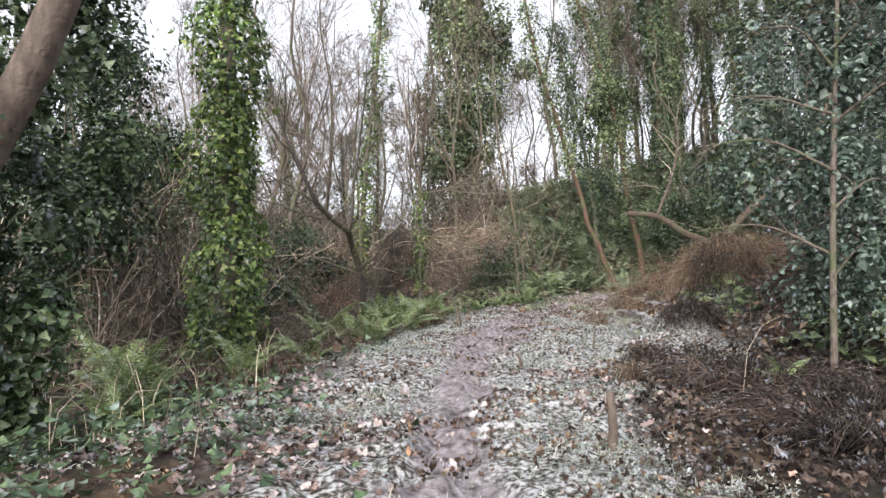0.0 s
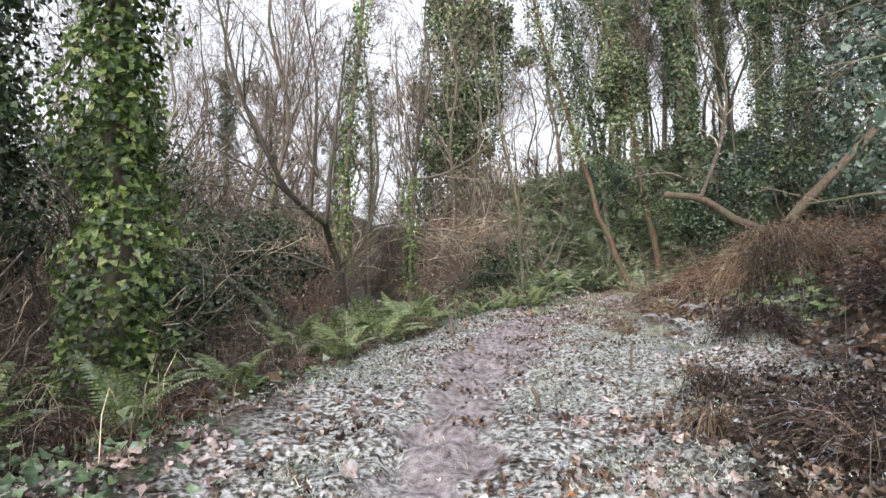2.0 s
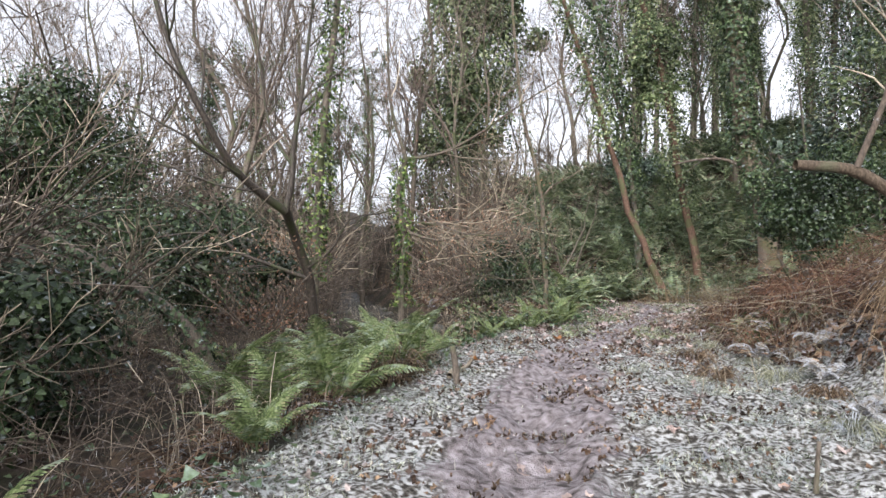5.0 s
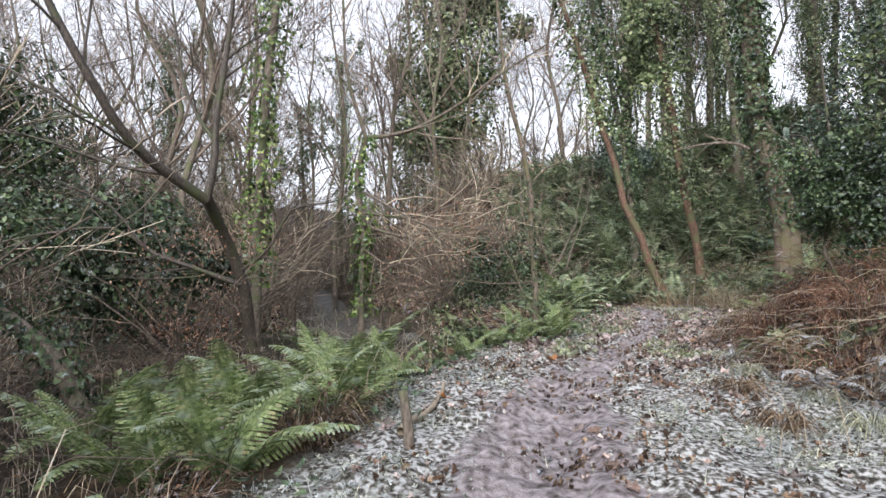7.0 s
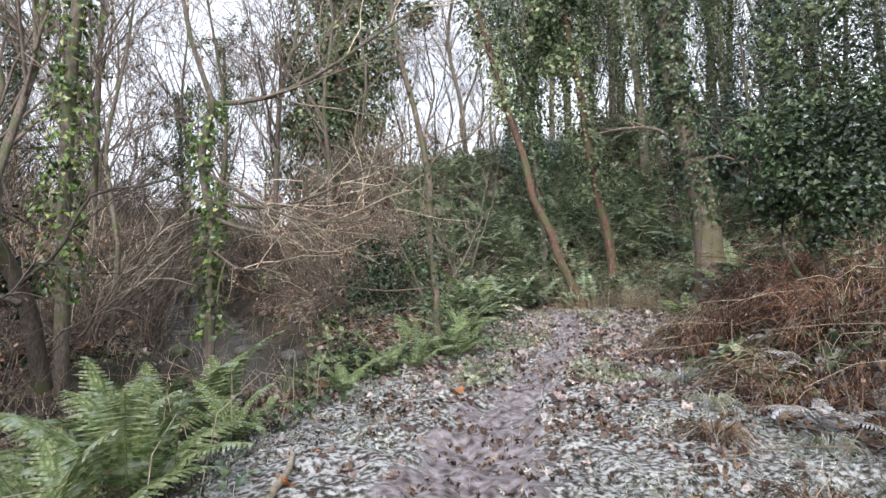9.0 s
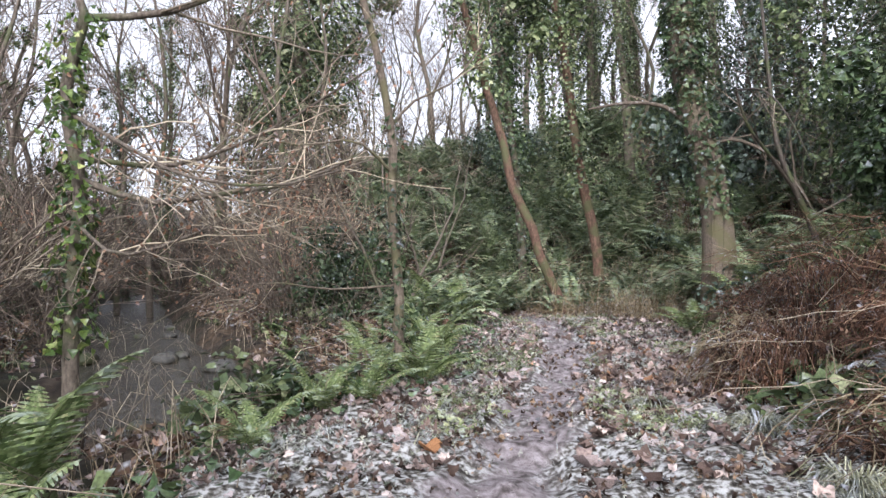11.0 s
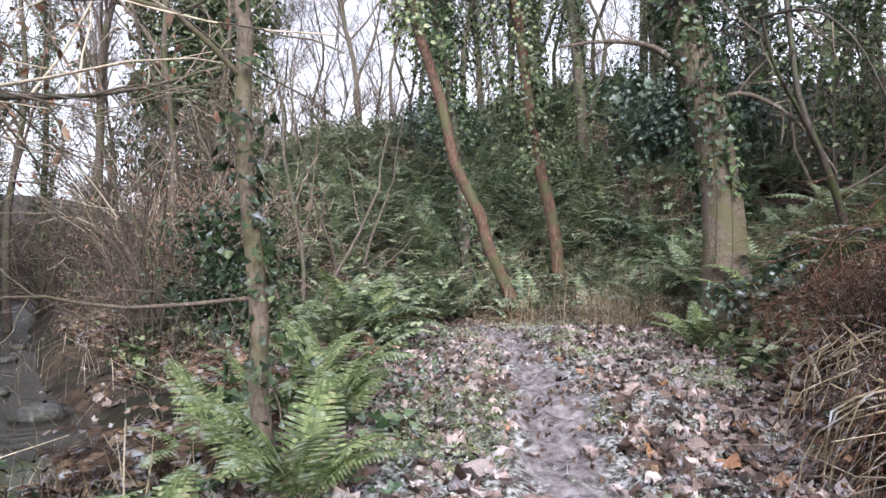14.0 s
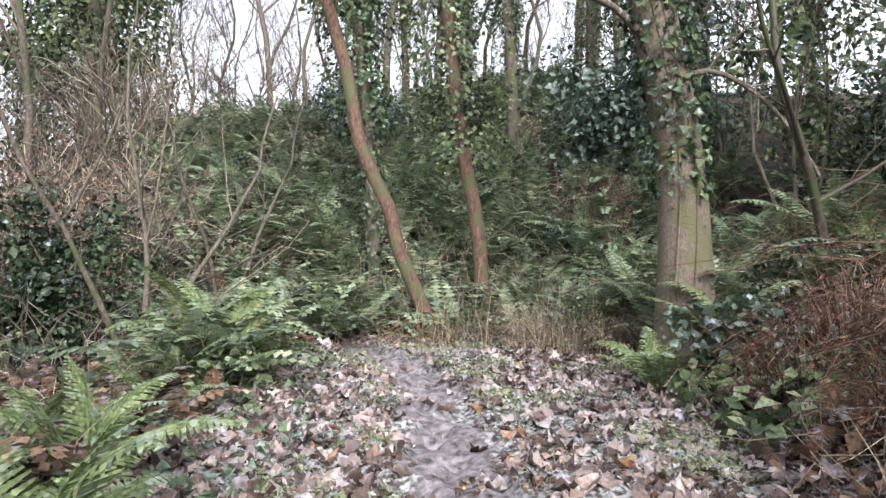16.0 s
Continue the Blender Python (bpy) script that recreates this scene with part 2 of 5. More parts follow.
def tubes(geo, lines, sides):
    """Tapered round tubes along lines [(points, radii)]."""
    byn = {}
    for p, r in lines:
        byn.setdefault(len(p), []).append((p, r))
    for n, group in byn.items():
        P = np.array([g[0] for g in group], float)
        R = np.array([g[1] for g in group], float)
        T = unit(np.gradient(P, axis=1))
        ref = np.where(np.abs(T[:, :1, 2:]) > 0.9, np.array([1.0, 0, 0]), np.array([0, 0, 1.0]))
        U = unit(np.cross(T, np.broadcast_to(ref, T.shape)))
        W = np.cross(T, U)
        a = np.arange(sides) * 2 * np.pi / sides
        V = P[:, :, None] + R[:, :, None, None] * (np.cos(a)[None, None, :, None] * U[:, :, None] + np.sin(a)[None, None, :, None] * W[:, :, None])
        i, k = np.arange(n - 1)[:, None], np.arange(sides)[None]
        q = np.stack([i * sides + k, i * sides + (k + 1) % sides, (i + 1) * sides + (k + 1) % sides, (i + 1) * sides + k], -1).reshape(-1, 4)
        q = (np.arange(len(P))[:, None, None] * n * sides + q[None]).reshape(-1, 4)
        geo.add(V.reshape(-1, 3), q)
    return geo


def bend(points, n, rng=None, jitter=0.0):
    """A smooth line of n points through the given ones."""
    p = np.asarray(points, float)
    d = np.concatenate([[0], np.cumsum(np.linalg.norm(np.diff(p, axis=0), axis=1))])
    g = np.gradient(p, d, axis=0)
    s = np.linspace(0, d[-1], n)
    i = np.clip(np.searchsorted(d, s) - 1, 0, len(p) - 2)
    h = (d[i + 1] - d[i])[:, None]
    t = ((s - d[i])[:, None] / h)
    out = (2 * t**3 - 3 * t**2 + 1) * p[i] + (t**3 - 2 * t**2 + t) * h * g[i] + (-2 * t**3 + 3 * t**2) * p[i + 1] + (t**3 - t**2) * h * g[i + 1]
    if rng is not None:
        out[1:-1] += rng.normal(0, jitter, (n - 2, 3))
    return out


def shoots(rng, lines, count, length, spread, up, segs, r_ratio, lo=0.3, wiggle=0.12, tip=0.25):
    """Side branches sprouting along each line: count per line, length as a share of the line's own."""
    out = []
    for P, R in lines:
        L = np.linalg.norm(np.diff(P, axis=0), axis=1).sum()
        for _ in range(count if isinstance(count, int) else rng.integers(count[0], count[1] + 1)):
            u = lo + (1 - lo) * rng.random()
            k = u * (len(P) - 1)
            i = min(int(k), len(P) - 2)
            a = P[i] + (k - i) * (P[i + 1] - P[i])
            r = (R[i] + (k - i) * (R[i + 1] - R[i])) * r_ratio
            t = unit(P[i + 1] - P[i])
            side = rng.normal(size=3)
            side = unit(side - t * side.dot(t))
            d = unit(t * math.cos(spread) + side * math.sin(spread) + np.array([0, 0, up]))
            ln = L * rng.uniform(*length) * (1.15 - 0.6 * u)
            pts = [a]
            for _s in range(segs):
                d = unit(d + rng.normal(0, wiggle, 3) + np.array([0, 0, up * 0.25]))
                pts.append(pts[-1] + d * ln / segs)
            out.append((np.array(pts), np.linspace(r, r * tip, segs + 1)))
    return out


IVY = (np.array([(0, 0, 0), (0.5, 0.05, 0.06), (0.3, 0.42, 0.02), (0, 1, 0.08), (-0.3, 0.42, 0.02), (-0.5, 0.05, 0.06), (0, 0.35, -0.07)]),
       np.array([(6, 0, 1), (6, 1, 2), (6, 2, 3), (6, 3, 4), (6, 4, 5), (6, 5, 0)]))
OVAL = (np.array([(0, 0, 0), (0.27, 0.3, 0.06), (0.22, 0.7, 0.05), (0, 1, 0), (-0.22, 0.7, 0.05), (-0.27, 0.3, 0.06)]),
        np.array([(0, 1, 2), (0, 2, 3), (0, 3, 4), (0, 4, 5)]))
_s = [np.array([(0.17, 0.5, 0.1), (0, 1, 0.02), (-0.17, 0.5, 0.1)]) @ np.array([(math.cos(a), math.sin(a), 0), (-math.sin(a), math.cos(a), 0), (0, 0, 1)]) * k for a, k in ((0, 1.0), (1.1, 0.8), (-1.0, 0.85))]
SPRIG = (np.concatenate([[(0, 0, 0)], *_s]), np.array([t for k in (1, 4, 7) for t in ((0, k, k + 1), (0, k + 1, k + 2))]))
KITE = (np.array([(0, 0, 0), (0.36, 0.5, 0.1), (0, 1, 0), (-0.36, 0.5, 0.1)]), np.array([(0, 1, 2), (0, 2, 3)]))
WISP = (np.array([(-0.009, 0, 0), (0.009, 0, 0), (-0.007, 0.55, 0.1), (0.007, 0.55, 0.1), (0, 1, 0.35)]), np.array([(0, 1, 3), (0, 3, 2), (2, 3, 4)]))
BLADE = (np.array([(-0.03, 0, 0), (0.03, 0, 0), (-0.022, 0.55, 0.07), (0.022, 0.55, 0.07), (0, 1, 0.25)]), np.array([(0, 1, 3), (0, 3, 2), (2, 3, 4)]))
_a = np.radians([-90, -50, -20, 5, 30, 62, 90, 118, 150, 175, 200, 230])
_r = np.array([0.14, 0.42, 0.36, 0.5, 0.38, 0.42, 0.56, 0.42, 0.38, 0.5, 0.36, 0.42])
MAPLE = (np.concatenate([np.stack([_r * np.cos(_a), _r * np.sin(_a), 0.35 * _r**2 + 0.1 * np.sin(3 * _a + 1) * _r], -1), [(0, 0, 0)]]),
         np.array([(12, i, (i + 1) % 12) for i in range(12)]))


def leaves(geo, P, N, size, shape, rng, squash=0.35, crumple=0.0):
    """One small leaf at each point P, facing N, turned at random, curled each a little differently."""
    P, N = np.asarray(P, float), unit(np.asarray(N, float))
    n = len(P)
    if n == 0:
        return geo
    T = rng.normal(size=(n, 3)) + np.array([0, 0, -squash])
    T = unit(T - N * (T * N).sum(1, keepdims=True))
    B = np.cross(N, T)
    s = np.broadcast_to(np.asarray(size, float), (n,))[:, None, None]
    tv, tf = shape
    curl = rng.uniform(0.3, 2.4, n)[:, None, None]
    wide = rng.uniform(0.75, 1.2, n)[:, None, None]
    V = P[:, None] + s * (tv[None, :, :1] * wide * B[:, None] + tv[None, :, 1:2] * T[:, None] + curl * tv[None, :, 2:] * N[:, None])
    if crumple:
        V = V + s * crumple * (rng.normal(size=(n, len(tv), 1)) * N[:, None] + 0.5 * rng.normal(size=V.shape))
    F = (np.arange(n)[:, None, None] * len(tv) + tf[None]).reshape(-1, tf.shape[1])
    return geo.add(V.reshape(-1, 3), F)


_table = np.random.default_rng(5).random((64, 64))


def vnoise(x, y):
    x, y = np.asarray(x, float), np.asarray(y, float)
    i, j = np.floor(x).astype(int), np.floor(y).astype(int)
    u, v = x - i, y - j
    u, v = u * u * (3 - 2 * u), v * v * (3 - 2 * v)
    g = lambda a, b: _table[a % 64, b % 64]
    return (g(i, j) * (1 - u) + g(i + 1, j) * u) * (1 - v) + (g(i, j + 1) * (1 - u) + g(i + 1, j + 1) * u) * v


def smooth(a, b, v):
    t = np.clip((np.asarray(v, float) - a) / (b - a), 0, 1)
    return t * t * (3 - 2 * t)


# ---- the lie of the land ----
TROD = np.array([(-0.5, -40), (0, 0), (0.05, 3.7), (0.1, 6.4), (0.57, 9.7), (1.2, 12.9), (1.7, 15), (2.5, 17), (3.6, 18.9), (4.95, 21.6), (5.9, 24), (6.4, 26), (6.2, 28), (5.0, 31)])
EDGE = np.array([(-2.4, -40), (-2.3, 3), (-1.8, 5.5), (-1.35, 7.2), (-1.0, 8.6), (-0.8, 10.8), (0.1, 13.8), (0.45, 16), (1.5, 18.1), (2.3, 19.5), (3.4, 22.3), (3.9, 23.4), (5.2, 27.4), (5.0, 33), (5, 60)])
BANK = np.array([(5.0, -40), (5.0, 8), (4.1, 12), (4.0, 14), (4.5, 16), (4.9, 18), (5.8, 20), (7.4, 22), (8.4, 24), (9.9, 26), (11, 28), (11, 60)])
STREAM = np.array([(-9, 60), (-6, 44), (-3.7, 34.4), (-1.8, 27.4), (0.2, 23.2), (-0.7, 21.6), (-3, 21.6), (-6, 20.5), (-9, 17), (-11, 10), (-12, -5), (-14, -60)])


FAR_SIDE = np.array([(-15, -60), (-13, -5), (-12, 10), (-10, 17), (-6, 22), (-2.5, 23.5), (-3.3, 27.4), (-5, 34.4), (-7.3, 44), (-10, 60)])


def along(line, y):
    return np.interp(y, line[:, 1], line[:, 0])


def far_from(line, x, y):
    d = np.full(np.shape(x), 1e9)
    for (ax, ay), (bx, by) in zip(line[:-1], line[1:]):
        ux, uy = bx - ax, by - ay
        t = np.clip(((x - ax) * ux + (y - ay) * uy) / (ux * ux + uy * uy), 0, 1)
        d = np.minimum(d, np.hypot(x - ax - t * ux, y - ay - t * uy))
    return d


def height(x, y, fine=False):
    x, y = np.asarray(x, float), np.asarray(y, float)
    left = along(EDGE, y) - x
    z = -0.5 * smooth(0.0, 2.0, left) * (1 - smooth(26, 31, y) * smooth(-1, 2, x)) + 0.06 * (vnoise(x * 1.3, y * 1.3) - 0.5)
    right = np.maximum(x - along(BANK, y), 0)
    z = z + 0.42 * np.minimum(right, 3) * smooth(0, 1.2, right) + 0.13 * np.clip(right - 3, 0, 30)
    z = z + 0.55 * np.exp(-((x - 5.4) ** 2 + (y - 12.9) ** 2) / 0.9) + 0.3 * np.exp(-((x - 4.2) ** 2 + (y - 10.9) ** 2) / 0.25)
    toe = 28.8 - 0.3 * (np.clip(x, 4, 20) - 7) + 1.0 * np.clip(4 - x, 0, 8)
    up = np.maximum(y - toe, 0)
    z = z + 0.5 * np.minimum(up, 12) * smooth(0, 3, up) * (0.6 + 0.4 * smooth(-5, 5, x)) + 0.07 * np.clip(up - 12, 0, 60)
    d = far_from(STREAM, x, y)
    z = z + smooth(0, 6, along(FAR_SIDE, y) - x) * 0.1 * np.clip(d - 1.5, 0, 24)
    z = np.minimum(z, -1.0 + 1.25 * smooth(0.9, 2.9, d) + 40 * smooth(2.6, 4.5, d))
    z = z + 0.25 * (vnoise(x * 0.35 + 7, y * 0.35) - 0.5) * smooth(0.8, 3.0, far_from(TROD, x, y))
    if fine:
        near = 1 - smooth(3, 9, np.abs(x - 2))
        z = z + near * (0.09 * (vnoise(x * 4, y * 4) - 0.5) + 0.06 * (vnoise(x * 7.7 + 3, y * 7.7) - 0.5))
        tr = 1 - smooth(0.22, 0.42, far_from(TROD, x, y) + 0.2 * (vnoise(x * 2.5, y * 2.5 + 6) - 0.5))
        tread = smooth(0.45, 0.7, vnoise(x * 6.5 + 9, y * 4.5))
        z = z - 0.06 * tr + tr * (0.05 * (tread - 0.5) + 0.05 * (vnoise(x * 7.3 + 1, y * 6.9) - 0.5))
    return z


def axis(lo, hi, step, far, grow=1.16):
    mid = list(np.arange(lo, hi, step))
    a, s = [], step
    p = lo
    while p > -far:
        s *= grow
        p -= s
        a.append(p)
    b, s, p = [], step, mid[-1]
    while p < far:
        s *= grow
        p += s
        b.append(p)
    return np.array(a[::-1] + mid + b)


gx, gy = axis(-3.5, 8.0, 0.055, 400), axis(1.5, 29.0, 0.055, 400)
X, Y = np.meshgrid(gx, gy, indexing="ij")
Z = height(X, Y, True)
nx, ny = X.shape
ii, jj = np.meshgrid(np.arange(nx - 1), np.arange(ny - 1), indexing="ij")
quads = np.stack([ii * ny + jj, (ii + 1) * ny + jj, (ii + 1) * ny + jj + 1, ii * ny + jj + 1], -1).reshape(-1, 4)
ground = lone("ground", Geo().add(np.stack([X, Y, Z], -1), quads), M_ground, "frosty muddy woodland path on a leaf-strewn stream bank", "ground", "structure")
dt = far_from(TROD, X, Y) - np.interp(Y, [9, 11, 14, 17], [0, 0.3, 0.3, 0]) + 0.35 * (vnoise(X * 2.2, Y * 2.2) - 0.5) + 0.2 * (vnoise(X * 7, Y * 7) - 0.5)
mud = (1 - smooth(0.2, 0.42, dt)) * (1 - smooth(26.5, 29, Y))
wide = np.interp(Y, [0, 8, 10, 13, 16, 20, 24, 28], [0.85, 1.4, 3.0, 3.2, 3.0, 2.2, 1.4, 0.5])
rim = (1 - smooth(26, 28.5, Y)) * (1 - smooth(0, 0.5, along(EDGE, Y) - X)) * (1 - smooth(0.8, 1.6, dt / wide)) * smooth(-2, 2, Y)
col = np.zeros((nx * ny, 4))
col[:, 0], col[:, 1], col[:, 3] = mud.ravel(), rim.ravel(), 1
attr = ground.data.color_attributes.new("trod", "FLOAT_COLOR", "POINT")
attr.data.foreach_set("color", col.ravel())

# the stream
sx, sy = np.meshgrid(np.arange(-16, 4.01, 0.5), np.arange(-20, 60.01, 0.5), indexing="ij")
m1, m2 = sx.shape
i2, j2 = np.meshgrid(np.arange(m1 - 1), np.arange(m2 - 1), indexing="ij")
keep = far_from(STREAM, sx[:-1, :-1] + 0.25, sy[:-1, :-1] + 0.25) < 2.6
wq = np.stack([i2 * m2 + j2, (i2 + 1) * m2 + j2, (i2 + 1) * m2 + j2 + 1, i2 * m2 + j2 + 1], -1)[keep]
lone("water", Geo().add(np.stack([sx, sy, np.full_like(sx, -0.78)], -1), wq), M_water, "shallow dark rippling woodland stream", "water", "structure")


# ---- trees ----
def ivy_cloud(rng, line, radius, n, size, shape, geo, lump=0.45, lo=0.0):
    """Ivy round a trunk: leaves in lumps about the line, thick where lumps bulge."""
    P, R = line
    u = lo + (1 - lo) * rng.random(n)
    k = u * (len(P) - 1)
    i = np.minimum(k.astype(int), len(P) - 2)
    c = P[i] + (k - i)[:, None] * (P[i + 1] - P[i])
    a = rng.random(n) * 2 * np.pi
    L = np.linalg.norm(np.diff(P, axis=0), axis=1).sum()
    bulge = 1 + lump * 2 * (vnoise(a * 1.2 + 3, u * L / max(radius, 0.2) * 0.8) - 0.5) + lump * (vnoise(a * 3, u * L / max(radius, 0.2) * 2.5) - 0.5)
    rad = (R[i] + radius * bulge) * np.sqrt(rng.uniform(0.35, 1.0, n))
    out = np.stack([np.cos(a), np.sin(a), np.zeros(n)], -1)
    N = out + rng.normal(0, 0.45, (n, 3)) + np.array([0, 0, 0.45])
    return leaves(geo, c + out * rad[:, None], N, size * rng.uniform(0.6, 1.25, n), shape, rng)


def clump(rng, centre, radii, n, size, shape, geo, balls=14):
    """An uneven leafy mass: smaller leafy balls set about the centre."""
    centre, radii = np.asarray(centre, float), np.asarray(radii, float)
    b = rng.normal(size=(balls, 3))
    b = centre + unit(b) * radii * rng.uniform(0.3, 0.95, (balls, 1))
    br = rng.uniform(0.22, 0.5, balls)
    k = rng.integers(0, balls, n)
    o = unit(rng.normal(size=(n, 3)))
    P = b[k] + o * radii.mean() * br[k][:, None] * rng.uniform(0.6, 1.05, (n, 1))
    N = o + rng.normal(0, 0.4, (n, 3)) + np.array([0, 0, 0.5])
    m = n // 9                                        # larger leaves added deep inside to block light and darken the gaps
    j = k[:m]
    leaves(geo, b[j] + o[:m] * radii.mean() * br[j][:, None] * rng.uniform(0.0, 0.55, (m, 1)), N[:m], 1.9 * size, KITE, rng)
    return leaves(geo, P, N, size * rng.uniform(0.6, 1.3, n), shape, rng)


def trunk_line(points, r0, r1, n=16, rng=None, jitter=0.0):
    P = bend(points, n, rng, jitter)
    return P, r0 + (r1 - r0) * np.linspace(0, 1, n) ** 0.8


# bare background trees, a few shapes planted many times
def bare_tree(seed, tall, r0, lean=0.0, limbs=14, far=True):
    rng = np.random.default_rng(seed)
    base = thing("bare_tree", (0, 0, 0), "leafless grey-brown woodland tree with fine twigs", "tree", "bare trees in the wood")
    pts = [(0, 0, -0.4)]
    for k in range(1, 6):
        pts.append((lean * k * k / 25 * tall * 0.2 + rng.normal(0, 0.024 * tall), rng.normal(0, 0.024 * tall), tall * k / 5))
    line = trunk_line(pts, r0, r0 * 0.15, 14)
    l1 = shoots(rng, [line], limbs, (0.22, 0.42), 0.75, 0.25, 6, 0.5, 0.25)
    l2 = shoots(rng, l1, (6, 8), (0.3, 0.55), 0.7, 0.15, 3, 0.55, 0.2)
    l3 = shoots(rng, l2, (5, 7), (0.35, 0.75), 0.65, 0.1, 1, 0.6, 0.2, 0.2, 0.3)
    for s in (l2, l3):
        for p, r in s:
            np.maximum(r, 0.008, out=r)
    part("trunk", tubes(Geo(), [line], 8), M_bark, base)
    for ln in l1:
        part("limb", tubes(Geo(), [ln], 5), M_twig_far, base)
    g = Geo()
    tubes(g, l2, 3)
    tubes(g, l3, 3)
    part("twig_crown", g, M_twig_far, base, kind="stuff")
    return base


def shrub(seed, tall, stems=9, mat=None, label="tangled leafless brown understorey shrub"):
    rng = np.random.default_rng(seed)
    base = thing("bare_shrub", (0, 0, 0), label, "shrub", "leafless shrubs in the understorey")
    l0 = []
    for _ in range(stems):
        a, t = rng.random() * 6.283, rng.uniform(0.15, 0.8)
        h = tall * rng.uniform(0.5, 1.0)
        d = np.array([math.cos(a) * t, math.sin(a) * t, 1.0])
        s = np.array([rng.normal(0, 0.15), rng.normal(0, 0.15), -0.15])
        l0.append((bend([s, s + d * h * 0.5, s + d * h * 0.9 + np.array([d[0], d[1], -0.3]) * h * 0.25], 7, rng, 0.02 * h), np.linspace(0.026, 0.009, 7)))
    l1 = shoots(rng, l0, (4, 6), (0.35, 0.8), 0.65, 0.08, 4, 0.6, 0.15, 0.16)
    l2 = shoots(rng, l1, (2, 4), (0.3, 0.7), 0.7, 0.0, 2, 0.7, 0.2, 0.2, 0.5)
    for s in (l1, l2):
        for p, r in s:
            np.maximum(r, 0.0065, out=r)
    for ln in l0:
        part("stem", tubes(Geo(), [ln], 5), M_twig, base)
    g = Geo()
    tubes(g, l1, 3)
    tubes(g, l2, 3)
    part("twig_crown", g, mat or M_twig_far, base, kind="stuff")
    return base


def plant(ob, x, y, turn=0.0, size=1.0, sink=0.0):
    z = float(height(x, y)) - sink
    return copy_thing(ob, pose(x, y, z, 0, 0, turn) @ Matrix.Scale(size, 4))


rng = np.random.default_rng(11)
kinds = [bare_tree(1, 15, 0.12), bare_tree(2, 17, 0.15, 0.5, 15), bare_tree(3, 13, 0.09, -0.5, 13), bare_tree(4, 16, 0.13, 0.3, 15), bare_tree(5, 12, 0.08, 0.8, 12)]
spots = []
for _ in range(4000):
    if len(spots) >= 84:
        break
    x, y = rng.uniform(-34, 40), rng.uniform(20, 80)
    if rng.random() > 0.35 + 0.65 * math.exp(-((y - 42) / 20) ** 2) or abs(x - 3) > 6 + (y + 4) * 0.75:
        continue
    if far_from(STREAM, np.array(x), np.array(y)) < 2.2 or far_from(TROD, np.array(x), np.array(y)) < 4 or (y < 30 and -4 < x < 12) or (y < 39 and 4 < x < 18):
        continue
    if (x + 0.5 - y * 0.055) ** 2 * 0.6 + (y - 48) ** 2 < 25 or any((x - a) ** 2 + (y - b) ** 2 < 5 for a, b in spots):
        continue
    spots.append((x, y))
spots += [(-3.9, 25.6), (-5.4, 29), (-6.8, 36), (-9.5, 37.5), (-5.5, 40.5), (-13, 38.5), (-4, 39), (-10, 45), (-2.5, 45), (-16, 41), (5, 46), (6.6, 49), (8, 44.5), (9.4, 47.5), (11, 45), (7.4, 52), (10.2, 51), (12.4, 48), (4.6, 54), (12.8, 53)]
spots += [(20, 27), (22, 31), (19.5, 33), (24, 25), (26, 34), (21, 37), (28, 29), (24, 38), (19, 21), (23, 19), (27, 23), (30, 33), (18.5, 16.5), (22, 14), (12.6, 17.8), (14.6, 21.5), (11.6, 14.0), (16, 18), (13.2, 12.4)]
for k, (x, y) in enumerate(spots):
    tree = plant(kinds[k % 5], x, y, rng.uniform(0, 360), rng.uniform(0.75, 1.25))
for ob, (x, y) in zip(kinds, [(-13, 33), (-18, 28), (14, 36), (-9, 38), (17, 31)]):
    ob.location = (x, y, float(height(x, y)))

bushes = [shrub(21, 3.2, 9, M_twig_pale, "tangled leafless shrub with pale twigs"), shrub(22, 2.6, 10, M_twig), shrub(23, 3.8, 8), shrub(24, 2.2, 10, M_twig_pale, "tangled leafless shrub with pale twigs")]
spots = []
for _ in range(6000):
    if len(spots) >= 78:
        break
    x, y = rng.uniform(-14, 16), rng.uniform(9, 42)
    d = float(far_from(TROD, np.array(x), np.array(y)))
    if abs(x - 1) > 4 + 0.42 * y and rng.random() < 0.6:
        continue
    if d < 2.4 or (x > 3 and y < 26) or (x > 0 and y < 21) or (y < 18 and x > -4.5) or (x > 3.2) or (x > 0 and y < 31):
        continue
    if far_from(STREAM, np.array(x), np.array(y)) < (2.9 if x > float(along(FAR_SIDE, y)) and x > -6 else 1.5) or any((x - a) ** 2 + (y - b) ** 2 < 1.0 for a, b in spots):
        continue
    spots.append((x, y))
spots += [(18.5, 26), (20, 30), (21, 24), (19, 34.5), (17.8, 22), (22.5, 28), (13.5, 41), (15.5, 40), (17, 38.5), (11.5, 41)]
spots += [(rng.uniform(-24, -9), rng.uniform(29, 47)) for _ in range(26)]
spots += [(-5, 47), (-7, 49), (-3, 50), (-9, 52), (-1, 49), (-6, 55), (-4, 53), (-8.5, 46.5), (-11, 49), (0.5, 52)]
spots += [(3.4, 41.5), (4.6, 42), (5.8, 41.6), (7.2, 42.2), (8.6, 41.8), (6.5, 43), (9.8, 42.5), (2.2, 41)]
spots += [(-5.2, 31), (-6.2, 33.5), (-7.6, 31), (-5.8, 36), (-8.6, 35), (-6.5, 28.6), (-9, 28), (-5.2, 38.5)]
spots += [(rng.uniform(-10, -1), rng.uniform(31, 43)) for _ in range(16)] + [(rng.uniform(-16, -4), rng.uniform(37, 50)) for _ in range(14)]
spots = [q for q in spots if far_from(STREAM, np.array(q[0]), np.array(q[1])) > 1.4]
